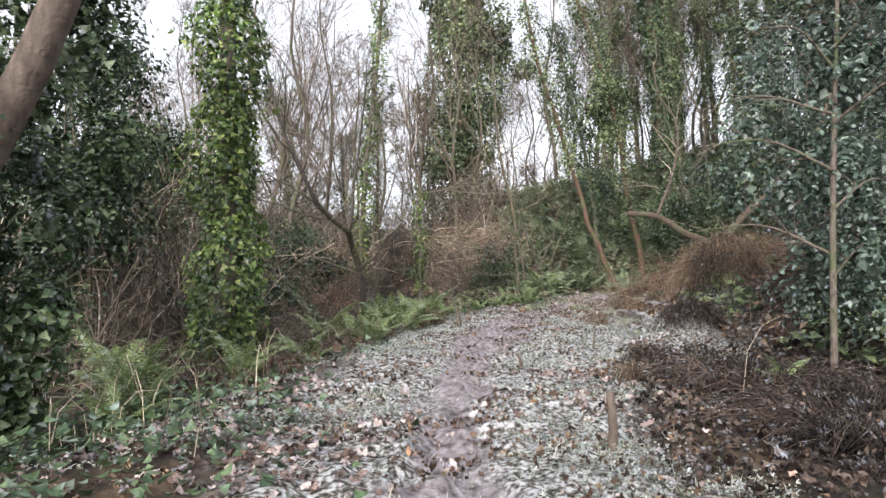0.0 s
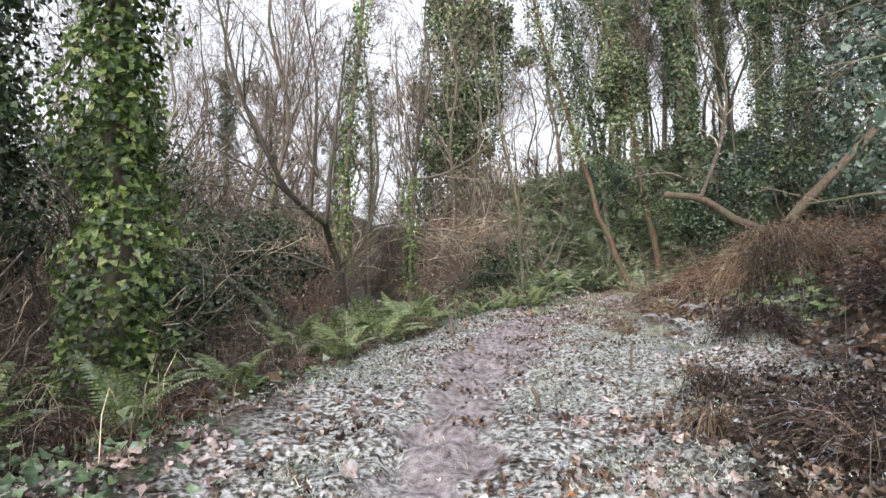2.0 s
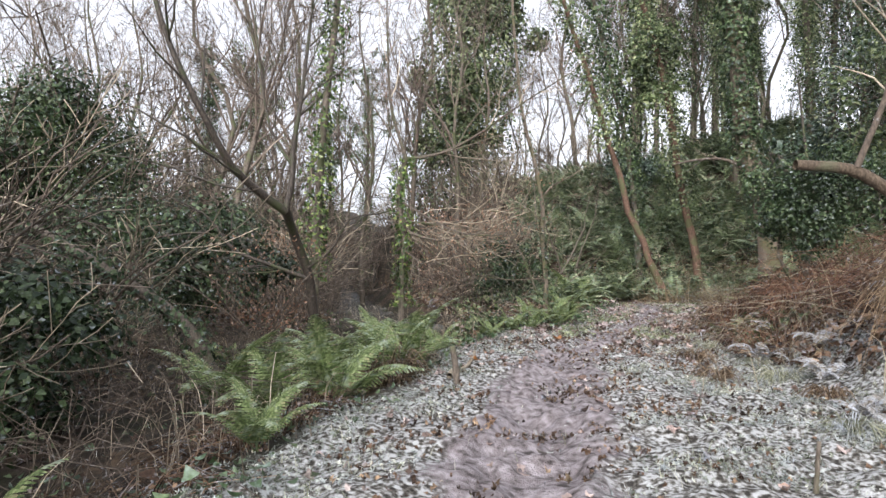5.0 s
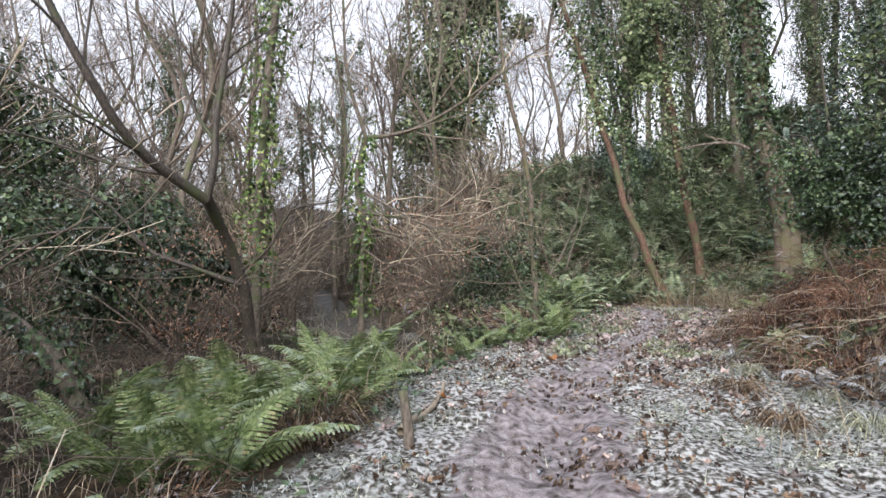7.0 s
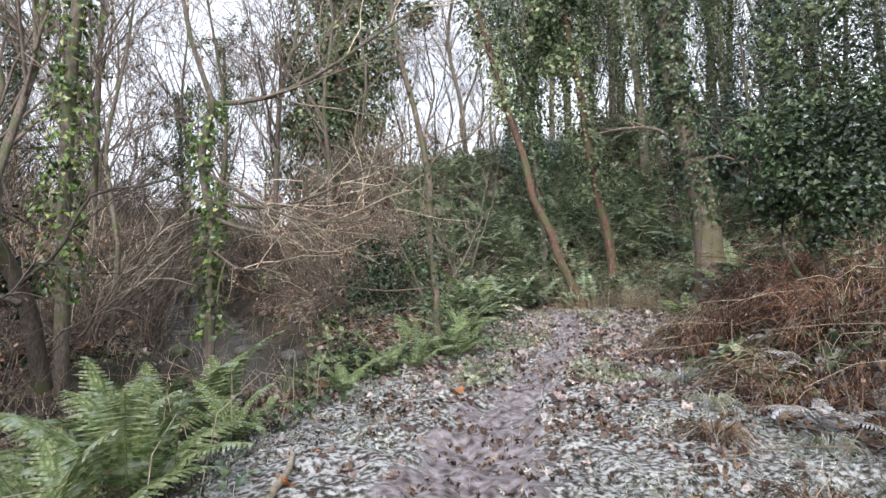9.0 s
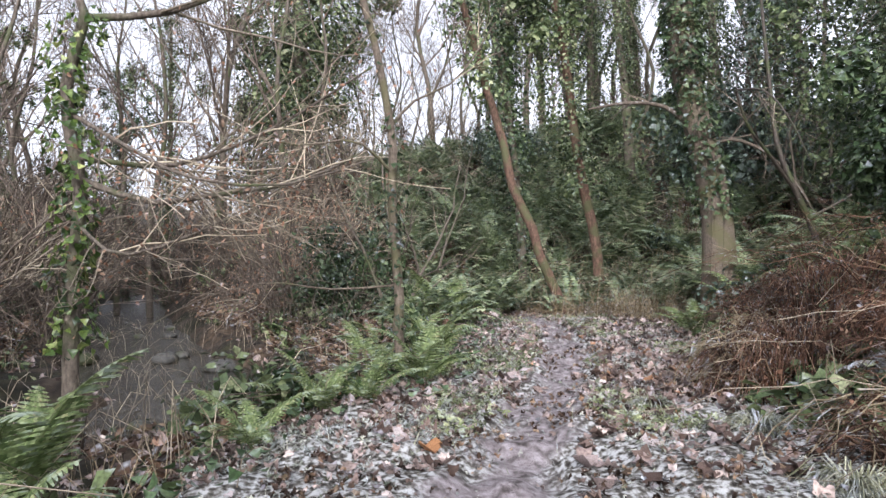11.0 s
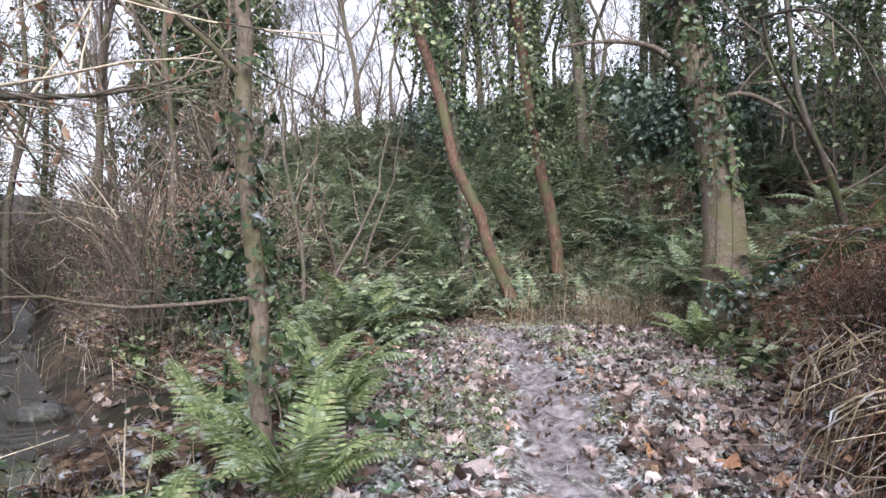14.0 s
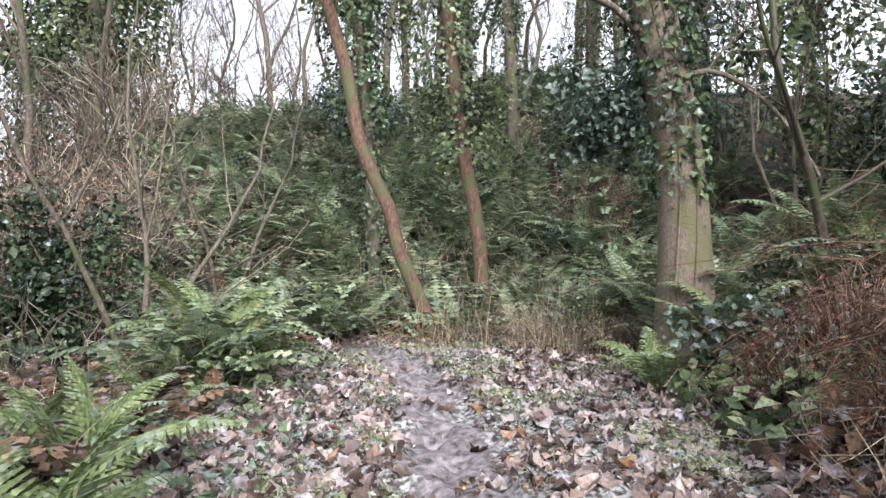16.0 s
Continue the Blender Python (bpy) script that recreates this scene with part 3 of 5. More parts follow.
for k, (x, y) in enumerate(spots):
    plant(bushes[k % 4], x, y, rng.uniform(0, 360), rng.uniform(0.75, 1.35) * (1.9 if y > 43 or x > 17 or x < -11 else 1.25 if y > 30 else 1.0))
for ob, (x, y) in zip(bushes, [(-6.5, 14), (0.9, 28.4), (-8, 24), (3.5, 32)]):
    ob.location = (x, y, float(height(x, y)))


# beech scrub that keeps its withered leaves
def beech_scrub(seed, tall):
    ob = shrub(seed, tall, 7, M_twig, "beech scrub keeping withered pinkish-brown leaves")
    rng = np.random.default_rng(seed)
    n = 650
    a, r, z = rng.random(n) * 6.283, rng.random(n) ** 0.6, rng.uniform(0.15, 1.0, n)
    P = np.stack([np.cos(a) * r * tall * (0.15 + 0.5 * z), np.sin(a) * r * tall * (0.15 + 0.5 * z), z * tall * 0.95], -1) + 0.12 * np.sin(9 * z)[:, None]
    part("leaf_crown", leaves(Geo(), P, rng.normal(size=(n, 3)), 0.055 * rng.uniform(0.7, 1.3, n), OVAL, rng, 1.0), M_beech, ob, kind="stuff")
    return ob


scrub = [beech_scrub(27, 3.0), beech_scrub(28, 2.4)]
for k, (x, y) in enumerate([(0.9, 30), (2.4, 31.8), (-4.6, 24.6), (-5.2, 27.4), (-0.4, 33), (-6.5, 24)]):
    plant(scrub[k % 2], x, y, rng.uniform(0, 360), rng.uniform(0.8, 1.25))
for ob, (x, y) in zip(scrub, [(1.4, 34), (-3.2, 18.6)]):
    ob.location = (x, y, float(height(x, y)))


def featured(name, label, lines, mat, group="", sides=10, twigs=None, twig_mat=None, seed=0, limb_mat=None):
    """A tree from its trunk line and limb lines, with twigs sprouting from the limbs."""
    rng = np.random.default_rng(seed)
    at = lines[0][0][0]
    ob = thing(name, tuple(at), label, "tree", group)
    part("trunk", tubes(Geo(), lines[:1], sides), mat, ob)
    for ln in lines[1:]:
        limb = part("limb", tubes(Geo(), [ln], 7), limb_mat or mat, ob)
        if not twigs:
            continue
        count, length = twigs
        a = shoots(rng, [ln], count, length, 0.7, 0.08, 5, 0.5, 0.15)
        b = shoots(rng, a, (4, 6), (0.3, 0.6), 0.6, 0.05, 3, 0.6, 0.2)
        for p, r in a + b:
            np.clip(r, 0.003, 0.02, out=r)
        part("twig_spray", tubes(tubes(Geo(), a, 4), b, 3), twig_mat or M_twig, limb, kind="stuff")
    return ob


# leaning smooth trunk beside the start, ivy on its shaded side
rng = np.random.default_rng(31)
ln = trunk_line([(-3.75, 4.6, -0.2), (-3.66, 4.6, 0.9), (-3.38, 4.6, 2.0), (-3.05, 4.6, 2.62), (-2.76, 4.6, 3.3), (-2.3, 4.7, 5.0), (-2.0, 5.0, 8.0)], 0.17, 0.09, 20)
ob = featured("leaning_ivy_tree", "smooth pale-brown leaning trunk hung with ivy", [ln], M_pale, seed=31)
g = Geo()
clump(rng, (-3.75, 5.2, 2.2), (0.75, 0.6, 1.3), 3200, 0.08, IVY, g, 22)
clump(rng, (-3.9, 5.5, 0.8), (0.95, 0.7, 0.9), 3000, 0.08, IVY, g, 16)
clump(rng, (-3.7, 5.8, 4.0), (1.0, 0.8, 1.2), 3200, 0.08, IVY, g, 18)
clump(rng, (-3.35, 4.35, 2.1), (0.35, 0.3, 0.8), 900, 0.075, IVY, g, 12)
part("ivy", g, M_ivy_dark, ob, "glossy dark green ivy leaves", kind="stuff")

# ivy-clad column
ln = trunk_line([(-3.0, 8.7, -0.5), (-2.97, 8.7, 0.6), (-2.93, 8.7, 2.4), (-2.97, 8.7, 4.9), (-3.0, 8.8, 8.0), (-2.9, 8.9, 11)], 0.15, 0.07, 22)
ob = featured("ivy_clad_tree", "slim trunk wholly wrapped in bright green ivy", [ln], M_bark, "ivy-clad trees", seed=32)
g = Geo()
ivy_cloud(rng, ln, 0.36, 13500, 0.08, IVY, g, 0.75, 0.05)
part("ivy", g, M_ivy, ob, "bright green ivy leaves", kind="stuff")

# sycamore sapling leaning over the ferns
s1 = trunk_line([(-2.35, 18.9, 0.0), (-2.42, 18.6, 1.08), (-2.6, 18.2, 1.8), (-2.62, 17.6, 2.24)], 0.1, 0.08, 10)
s2 = trunk_line([(-2.62, 17.6, 2.2), (-2.97, 17.2, 2.5), (-3.23, 16.8, 2.78), (-3.55, 16.35, 3.5), (-4.0, 16.0, 4.6), (-4.35, 15.8, 6.0), (-4.6, 15.6, 7.4)], 0.08, 0.02, 16)
s3 = trunk_line([(-2.62, 17.6, 2.2), (-2.51, 17.6, 2.71), (-2.5, 17.6, 3.26), (-2.37, 17.6, 4.13), (-2.28, 17.6, 4.92), (-2.1, 17.6, 6.6)], 0.06, 0.018, 14)
s4 = trunk_line([(-2.42, 18.55, 1.0), (-3.19, 18.4, 1.3), (-3.74, 18.4, 1.51), (-4.29, 18.3, 2.19), (-4.9, 18.1, 2.5)], 0.045, 0.01, 10)
s5 = trunk_line([(-3.74, 18.4, 1.51), (-4.04, 18.2, 1.79), (-4.96, 17.8, 1.74), (-5.96, 17.4, 1.44)], 0.03, 0.008, 9)
s6 = trunk_line([(-2.42, 18.5, 1.2), (-1.91, 18.2, 1.54), (-1.54, 18.1, 2.12), (-0.85, 18.0, 2.24), (-0.56, 18.0, 2.41)], 0.028, 0.008, 10)
s7 = trunk_line([(-2.97, 17.2, 2.5), (-3.6, 17.2, 2.6), (-4.6, 17.0, 2.95), (-5.8, 16.8, 3.1)], 0.03, 0.007, 9)
s8 = trunk_line([(-2.5, 17.6, 3.0), (-2.9, 17.7, 3.6), (-3.1, 17.7, 4.6), (-3.3, 17.8, 6.2)], 0.03, 0.008, 9)
featured("forked_sapling", "young bare tree forking low over the ferns, dark wet bark", [s1, s2, s3, s4, s5, s6, s7, s8], M_dark_limb, seed=33, twigs=((7, 9), (0.2, 0.5)), twig_mat=M_dark_limb)

# ivy tree behind it, and the beech with withered leaves
ln = trunk_line([(-2.6, 20, -0.3), (-2.57, 20, 1.2), (-2.51, 20, 3.0), (-2.36, 20, 5.0), (-2.25, 20, 6.0), (-2.0, 20.2, 9), (-1.9, 20.3, 12)], 0.1, 0.05, 18)
ob = featured("ivy_clad_tree", "thin trunk with a loose sleeve of ivy", [ln], M_bark, "ivy-clad trees", seed=34)
g = Geo()
ivy_cloud(rng, ln, 0.26, 2600, 0.085, IVY, g, 0.7, 0.1)
part("ivy", g, M_ivy, ob, kind="stuff")
b1 = trunk_line([(-0.72, 19.8, -0.4), (-0.71, 19.8, 1.0), (-0.67, 19.8, 1.98), (-0.8, 19.8, 2.76), (-0.64, 19.8, 3.55)], 0.075, 0.05, 12)
b2 = trunk_line([(-0.64, 19.8, 3.5), (-0.95, 19.8, 4.5), (-1.05, 19.8, 5.9), (-1.1, 19.9, 7.6)], 0.04, 0.012, 10)
b3 = trunk_line([(-0.64, 19.8, 3.5), (0.01, 19.8, 3.6), (0.85, 19.7, 4.0), (1.64, 19.6, 4.55), (2.83, 19.5, 5.3)], 0.04, 0.01, 12)
b4 = trunk_line([(-0.7, 19.8, 2.2), (0.2, 19.4, 2.1), (1.0, 19.0, 2.35), (1.9, 18.7, 2.9)], 0.03, 0.008, 10)
b5 = trunk_line([(-0.75, 19.8, 2.6), (-0.1, 19.2, 2.2), (0.48, 18.7, 1.9), (1.12, 18.6, 1.85), (1.9, 18.6, 2.1)], 0.025, 0.006, 10)
b6 = trunk_line([(-0.7, 19.8, 1.6), (-0.2, 19.3, 1.3), (0.5, 19.0, 1.5), (1.2, 18.9, 1.9)], 0.02, 0.006, 9)
b7 = trunk_line([(-0.68, 19.8, 2.0), (0.0, 19.6, 1.78), (0.62, 19.4, 1.86), (0.95, 20.0, 1.98), (1.66, 21.2, 2.38), (2.15, 21.7, 2.72)], 0.035, 0.01, 12)
ob = featured("beech_sapling", "young beech keeping withered pinkish-brown leaves", [b1, b2, b3, b4, b5, b6, b7], M_bark, seed=35, twigs=((10, 13), (0.25, 0.65)), twig_mat=M_twig_pale)
g = Geo()
ivy_cloud(rng, b1, 0.16, 700, 0.08, IVY, g, 0.8, 0.2)
part("ivy", g, M_ivy, ob, kind="stuff")
g = Geo()
for ln in (b2, b3, b4, b5, b6, b7):
    n = 230
    k = rng.integers(2, len(ln[0]), n)
    P = ln[0][k] + rng.normal(0, 0.28, (n, 3))
    leaves(g, P, rng.normal(size=(n, 3)), 0.042 * rng.uniform(0.7, 1.3, n), OVAL, rng, 1.2)
part("leaf_crown", g, M_beech, ob, "withered pinkish-brown leaves", kind="stuff")

# tall ivy-smothered tree in the centre distance
ln = trunk_line([(1.2, 48, 3.0), (1.4, 48, 9), (1.4, 48, 14), (0.9, 48, 19), (0.8, 48, 26)], 0.5, 0.2, 18)
ob = featured("ivy_smothered_tree", "tall tree smothered in dense dark ivy", [ln], M_bark, "ivy-clad trees", seed=36)
g = Geo()
ivy_cloud(rng, ln, 2.6, 18000, 0.26, KITE, g, 0.6, 0.05)
for z in (9, 13, 16.5, 19, 22):
    clump(rng, (1.4 + rng.normal(0, 1.2), 48, z), (3.6, 2.4, 2.0), 2600, 0.26, KITE, g, 18)
part("ivy", g, M_ivy_far, ob, kind="stuff")

# the pair of trunks at the foot of the slope
t1 = trunk_line([(7.7, 27.8, -0.6), (7.5, 27.8, 0.37), (6.95, 27.8, 1.58), (6.8, 27.8, 2.15), (6.34, 27.8, 2.96), (6.1, 27.8, 4.05), (5.65, 27.8, 5.4), (5.0, 27.8, 7.6), (4.3, 27.8, 9.6), (3.6, 27.9, 13)], 0.13, 0.06, 26)
ob = featured("crooked_tree", "crooked reddish-brown trunk at the foot of the slope", [t1], M_red, seed=37)
g = Geo()
ivy_cloud(rng, t1, 0.45, 2800, 0.12, KITE, g, 0.8, 0.42)
part("ivy", g, M_ivy_far, ob, kind="stuff")
t2 = trunk_line([(9.1, 28.6, -0.5), (8.99, 28.6, 0.5), (8.83, 28.6, 2.0), (8.55, 28.6, 3.1), (8.3, 28.6, 4.4), (8.1, 28.6, 6.0), (7.6, 28.6, 8.5), (6.9, 28.7, 11), (5.9, 28.9, 14)], 0.15, 0.08, 22)
ob = featured("ivy_clad_tree", "reddish-barked trunk with ivy hanging thickly above", [t2], M_red, "ivy-clad trees", seed=38)
g = Geo()
ivy_cloud(rng, t2, 0.7, 6500, 0.115, KITE, g, 0.7, 0.24)
clump(rng, (7.4, 28.6, 8.6), (1.3, 1.0, 2.4), 2200, 0.13, KITE, g, 22)
part("ivy", g, M_ivy_far, ob, kind="stuff")
t3 = trunk_line([(7.3, 29.6, -0.3), (7.1, 29.6, 3), (6.7, 29.6, 6), (6.0, 29.6, 9), (5.2, 29.6, 12.5)], 0.13, 0.06, 18)
ob = featured("ivy_clad_tree", "dark trunk sleeved in ivy behind the crooked tree", [t3], M_bark, "ivy-clad trees", seed=39)
g = Geo()
ivy_cloud(rng, t3, 0.55, 4200, 0.12, KITE, g, 0.6, 0.3)
ivy_cloud(rng, t3, 0.22, 1500, 0.11, KITE, g, 0.6, 0.03)
part("ivy", g, M_ivy_dark, ob, kind="stuff")

# big smooth trunk by the bend, ivy on its upper part
o1 = trunk_line([(9.22, 24, -0.7), (9.2, 24, 0.0), (9.16, 24, 0.6), (9.05, 24, 2.4), (8.72, 24, 3.75), (8.5, 24, 4.5), (8.25, 24, 7.1), (7.8, 24.1, 12)], 0.31, 0.19, 24)
o1[1][:7] += np.array([0.14, 0.12, 0.08, 0.045, 0.025, 0.012, 0.004])
o2 = trunk_line([(8.72, 24, 3.7), (7.96, 24, 4.2), (7.23, 24, 4.22), (6.44, 24, 4.06)], 0.06, 0.02, 12)
o3 = trunk_line([(8.9, 24, 3.5), (9.2, 23.8, 3.6), (9.74, 23.6, 3.4), (10.15, 23.4, 2.95), (10.4, 23.2, 2.4)], 0.04, 0.018, 12)
ob = featured("smooth_barked_tree", "stout beige-barked trunk with ivy climbing its top", [o1, o2, o3], M_ash, seed=40, sides=18, twigs=(5, (0.2, 0.4)), limb_mat=M_twig)
g = Geo()
ivy_cloud(rng, o1, 0.05, 420, 0.06, IVY, g, 0.9, 0.05)
ivy_cloud(rng, o1, 0.16, 4200, 0.1, IVY, g, 0.9, 0.22)
ivy_cloud(rng, o1, 0.3, 2200, 0.11, IVY, g, 0.8, 0.42)
part("ivy", g, M_ivy_dark, ob, kind="stuff")
for turn, start, end in ((3.75, 0, 15), (4.3, 0, 17)):
    k = np.arange(start, end)
    a = turn + 0.25 * np.sin(k * 0.55 + turn)
    off = (o1[1][k] + 0.004)[:, None] * np.stack([np.cos(a), np.sin(a), 0 * a], -1)
    part("ivy_stem", tubes(Geo(), [(o1[0][k] + off, np.linspace(0.017, 0.009, len(k)))], 6), M_ash, ob, "bare climbing ivy stem")
r1 = trunk_line([(11.0, 23.4, 0.7), (10.6, 23.35, 2.0), (10.1, 23.2, 2.65), (9.85, 23.3, 3.4), (9.75, 23.35, 4.4), (9.6, 23.4, 6.2)], 0.075, 0.025, 16)
r2 = trunk_line([(10.1, 23.2, 2.62), (9.2, 22.8, 3.2), (8.65, 22.6, 3.6), (8.35, 22.5, 4.15)], 0.035, 0.02, 10)
r3 = trunk_line([(8.35, 22.5, 4.13), (8.25, 21.7, 3.9), (8.2, 21.14, 3.34), (8.4, 21.0, 2.75)], 0.022, 0.008, 10)
r4 = trunk_line([(10.5, 23.3, 2.1), (11.3, 23.0, 2.6), (12.3, 22.8, 3.6)], 0.03, 0.01, 8)
featured("bent_sapling", "dark bent leafless sapling", [r1, r2, r3, r4], M_dark_limb, seed=41, twigs=((7, 9), (0.25, 0.6)))

# lichen-spotted thin tree on the stream bank
h1 = trunk_line([(2.4, 20.2, -0.3), (2.36, 20.2, 0.96), (2.31, 20.2, 1.5), (2.29, 20.2, 2.0), (2.3, 20.2, 2.3), (2.22, 20.2, 3.0), (2.12, 20.2, 3.5), (1.9, 20.2, 4.3), (1.7, 20.3, 6), (1.6, 20.4, 8)], 0.062, 0.025, 22, rng, 0.008)
h2 = trunk_line([(2.25, 20.2, 2.7), (2.5, 20.2, 3.0), (2.9, 20.1, 3.2), (3.4, 20, 3.9)], 0.02, 0.006, 9)
h3 = trunk_line([(2.3, 20.2, 2.2), (1.9, 20.0, 2.5), (1.3, 19.8, 2.4), (0.6, 19.5, 2.5)], 0.018, 0.006, 9)
h4 = trunk_line([(2.35, 20.2, 1.0), (1.75, 20.4, 0.95), (0.86, 21.2, 0.99), (0.12, 21.5, 0.78), (-0.4, 21.5, 0.5)], 0.013, 0.006, 10)
ob = featured("lichen_tree", "slender knobbly trunk spotted with lichen and ivy leaves", [h1, h2, h3, h4], M_ash, seed=42, twigs=(7, (0.25, 0.6)), twig_mat=M_twig_pale)
g = Geo()
ivy_cloud(rng, h1, 0.09, 320, 0.06, IVY, g, 0.9, 0.1)
ivy_cloud(rng, (h1[0][:7], h1[1][:7]), 0.17, 420, 0.06, IVY, g, 0.9, 0.0)
part("ivy", g, M_ivy_dark, ob, kind="stuff")

# leaning hazels between the stream and the last bend
for k, stems in enumerate(([[(3.3, 26.6, -0.4), (2.9, 26.3, 0.8), (2.2, 26.0, 2.2), (1.6, 25.8, 3.8)], [(3.35, 26.6, -0.3), (3.9, 26.9, 0.9), (4.6, 27.3, 2.2), (5.0, 27.6, 3.6)], [(3.3, 26.65, -0.3), (3.4, 26.9, 1.2), (3.1, 27.2, 3.0), (3.2, 27.4, 4.8)]],
                           [[(4.6, 30.2, -0.2), (4.4, 30.0, 1.2), (3.8, 29.6, 2.8), (3.4, 29.4, 4.6)], [(4.65, 30.2, -0.1), (5.2, 30.4, 1.5), (5.9, 30.8, 3.2), (6.2, 31, 5.0)]],
                           [[(1.5, 29.4, -0.4), (1.9, 29.2, 1.0), (2.7, 29.0, 2.6), (3.2, 28.8, 4.2)], [(1.45, 29.4, -0.4), (0.9, 29.2, 1.4), (0.2, 29.0, 3.0), (-0.1, 28.8, 4.8)]])):
    featured("leaning_hazel", "leaning leafless hazel with thin crossing branches", [trunk_line(p, 0.045, 0.012, 12, rng, 0.02) for p in stems], M_bark, "leaning hazels", 8, ((7, 9), (0.25, 0.6)), M_twig, 46 + k)

# forked dead log on the mound
q1 = trunk_line([(5.55, 12.85, 0.9), (5.5, 12.85, 1.45), (5.44, 12.85, 1.62), (4.84, 12.85, 1.95), (4.32, 12.85, 2.27), (3.72, 12.85, 2.33)], 0.09, 0.052, 16)
q2 = trunk_line([(5.46, 12.87, 1.5), (5.91, 12.9, 2.08), (6.5, 12.95, 2.66), (7.6, 13.1, 3.8), (8.2, 13.2, 5.2)], 0.09, 0.05, 12)
q3 = trunk_line([(4.32, 12.82, 2.3), (4.62, 12.75, 3.18), (4.67, 12.75, 4.2), (4.34, 12.75, 4.71), (4.22, 12.75, 5.4)], 0.035, 0.012, 14)
ob = featured("forked_log", "bare forked log jutting from a tuft of dead bracken", [q1, q2], M_log, seed=43, twigs=None)
part("branch", tubes(Geo(), [q3], 7), M_twig, ob, "thin upright branch")
tw = shoots(rng, [q3], 9, (0.2, 0.5), 0.8, 0.1, 6, 0.5, 0.2)
for p, r in tw:
    np.clip(r, 0.003, 0.015, out=r)
part("twig_crown", tubes(Geo(), tw, 4), M_twig_pale, ob)

# holly by the start
h1 = trunk_line([(4.1, 6.7, -0.2), (4.1, 6.7, 1.5), (4.2, 6.8, 3.0), (4.4, 7.0, 5.0)], 0.04, 0.02, 12)
lims = [trunk_line([(4.12, 6.7, z), (4.12 + dx * 0.5, 6.7 + dy * 0.5, z + 0.35), (4.12 + dx, 6.7 + dy, z + 0.3)], 0.02, 0.006, 8) for z, dx, dy in ((1.4, -1.1, 0.9), (1.9, 1.2, 0.6), (2.3, -1.3, 0.3), (2.8, 0.7, -0.9), (2.9, -1.0, 1.2), (3.4, -0.9, -0.3), (3.6, 1.1, 1.0), (1.2, 1.4, 1.2))]
ob = featured("holly_tree", "dark glossy holly overhanging the path edge", [h1, *lims], M_bark, seed=44, twigs=(5, (0.25, 0.5)))
g = Geo()
clump(rng, (4.7, 7.5, 3.1), (1.6, 1.3, 1.9), 8500, 0.075, OVAL, g, 70)
clump(rng, (5.0, 7.4, 1.3), (1.2, 1.0, 0.8), 4000, 0.075, OVAL, g, 26)
part("leaf_crown", g, M_holly, ob, "glossy blue-green spiny leaves", kind="stuff")


# ---- ferns ----
def frond(seed, fine, droop=1.0, pairs=24):
    """One arching frond a metre long, from the origin outward along x."""
    rng = np.random.default_rng(seed)
    g = Geo()
    s = np.linspace(0, 1, 14)
    ang = np.radians(72 - droop * 88 * s**1.5)
    dx, dz = np.cos(ang), np.sin(ang)
    R = np.stack([np.concatenate([[0], np.cumsum(dx[:-1])]) / 13, 0.03 * np.sin(3 * s + seed), np.concatenate([[0], np.cumsum(dz[:-1])]) / 13], -1)
    step = 1 if fine else 4
    tubes(g, [(R[::step], np.linspace(0.008, 0.002, 14)[::step])], 3)
    for k in range(pairs):
        u = 0.16 + 0.84 * k / pairs
        i = min(int(u * 13), 12)
        c = R[i] + (u * 13 - i) * (R[i + 1] - R[i])
        t = unit(R[i + 1] - R[i])
        ln = 0.19 * min(1, (u - 0.06) * 4.2) * (1 - u) ** 0.65 * 1.25 + 0.012
        up = unit(np.array([-t[2], 0, t[0]]))
        for side in (-1, 1):
            d = unit(np.array([0, side, 0]) + 0.35 * t + up * rng.uniform(-0.28, -0.05))
            w = unit(np.cross(up, d))
            if fine:
                n = 6
                q = np.linspace(0, 1, n + 1)
                mid = c + d * ln * q[:, None] - up * (0.12 * ln * q**2)[:, None]
                pw = (0.46 / pairs * (1 - q[:-1]) ** 0.7 + 0.002)[:, None] * w
                a = mid[:-1]
                b = mid[1:]
                out = 0.05 * ln * d
                V = np.stack([a, b, b + 0.55 * pw + out, a + pw + out, b - 0.55 * pw + out, a - pw + out], 1).reshape(-1, 3)
                base = np.arange(n)[:, None] * 6
                g.add(V, np.concatenate([base + np.array([0, 1, 2, 3]), base + np.array([1, 0, 5, 4])]))
            else:
                m = c + d * ln * 0.5
                e = c + d * ln - up * 0.1 * ln
                g.add([c, m + w * 0.034, e, m - w * 0.034], [(0, 1, 2), (0, 2, 3)])
    return g


FINE = [frond(k, True, dr).mesh("frond", M_fern) for k, dr in ((1, 0.8), (2, 1.0), (3, 1.2), (4, 0.6))]
LIFTED = [frond(k, True, dr, 20).mesh("frond", M_fern_lifted) for k, dr in ((5, 0.9), (6, 1.15), (7, 0.7))]
RUST = [frond(k, True, dr, 18).mesh("frond", M_rust) for k, dr in ((8, 1.5), (9, 1.8))]


def fern(x, y, size, n, meshes, seed, label="green fern with arching lightly frosted fronds", upright=0.0, lift=0.0):
    rng = np.random.default_rng(seed)
    ob = thing("fern", (x, y, float(height(x, y)) + lift), label, "fern", "ferns along the stream and slope")
    for k in range(n):
        f = new("frond", meshes[k % len(meshes)])
        f.parent = ob
        turn = 360 * k / n + rng.uniform(-22, 22)
        f.matrix_basis = pose(0, 0, 0, rng.uniform(-14, 14), rng.uniform(-16, 24) - upright, turn) @ Matrix.Diagonal((*[size * rng.uniform(0.75, 1.15)] * 3, 1))
    return ob


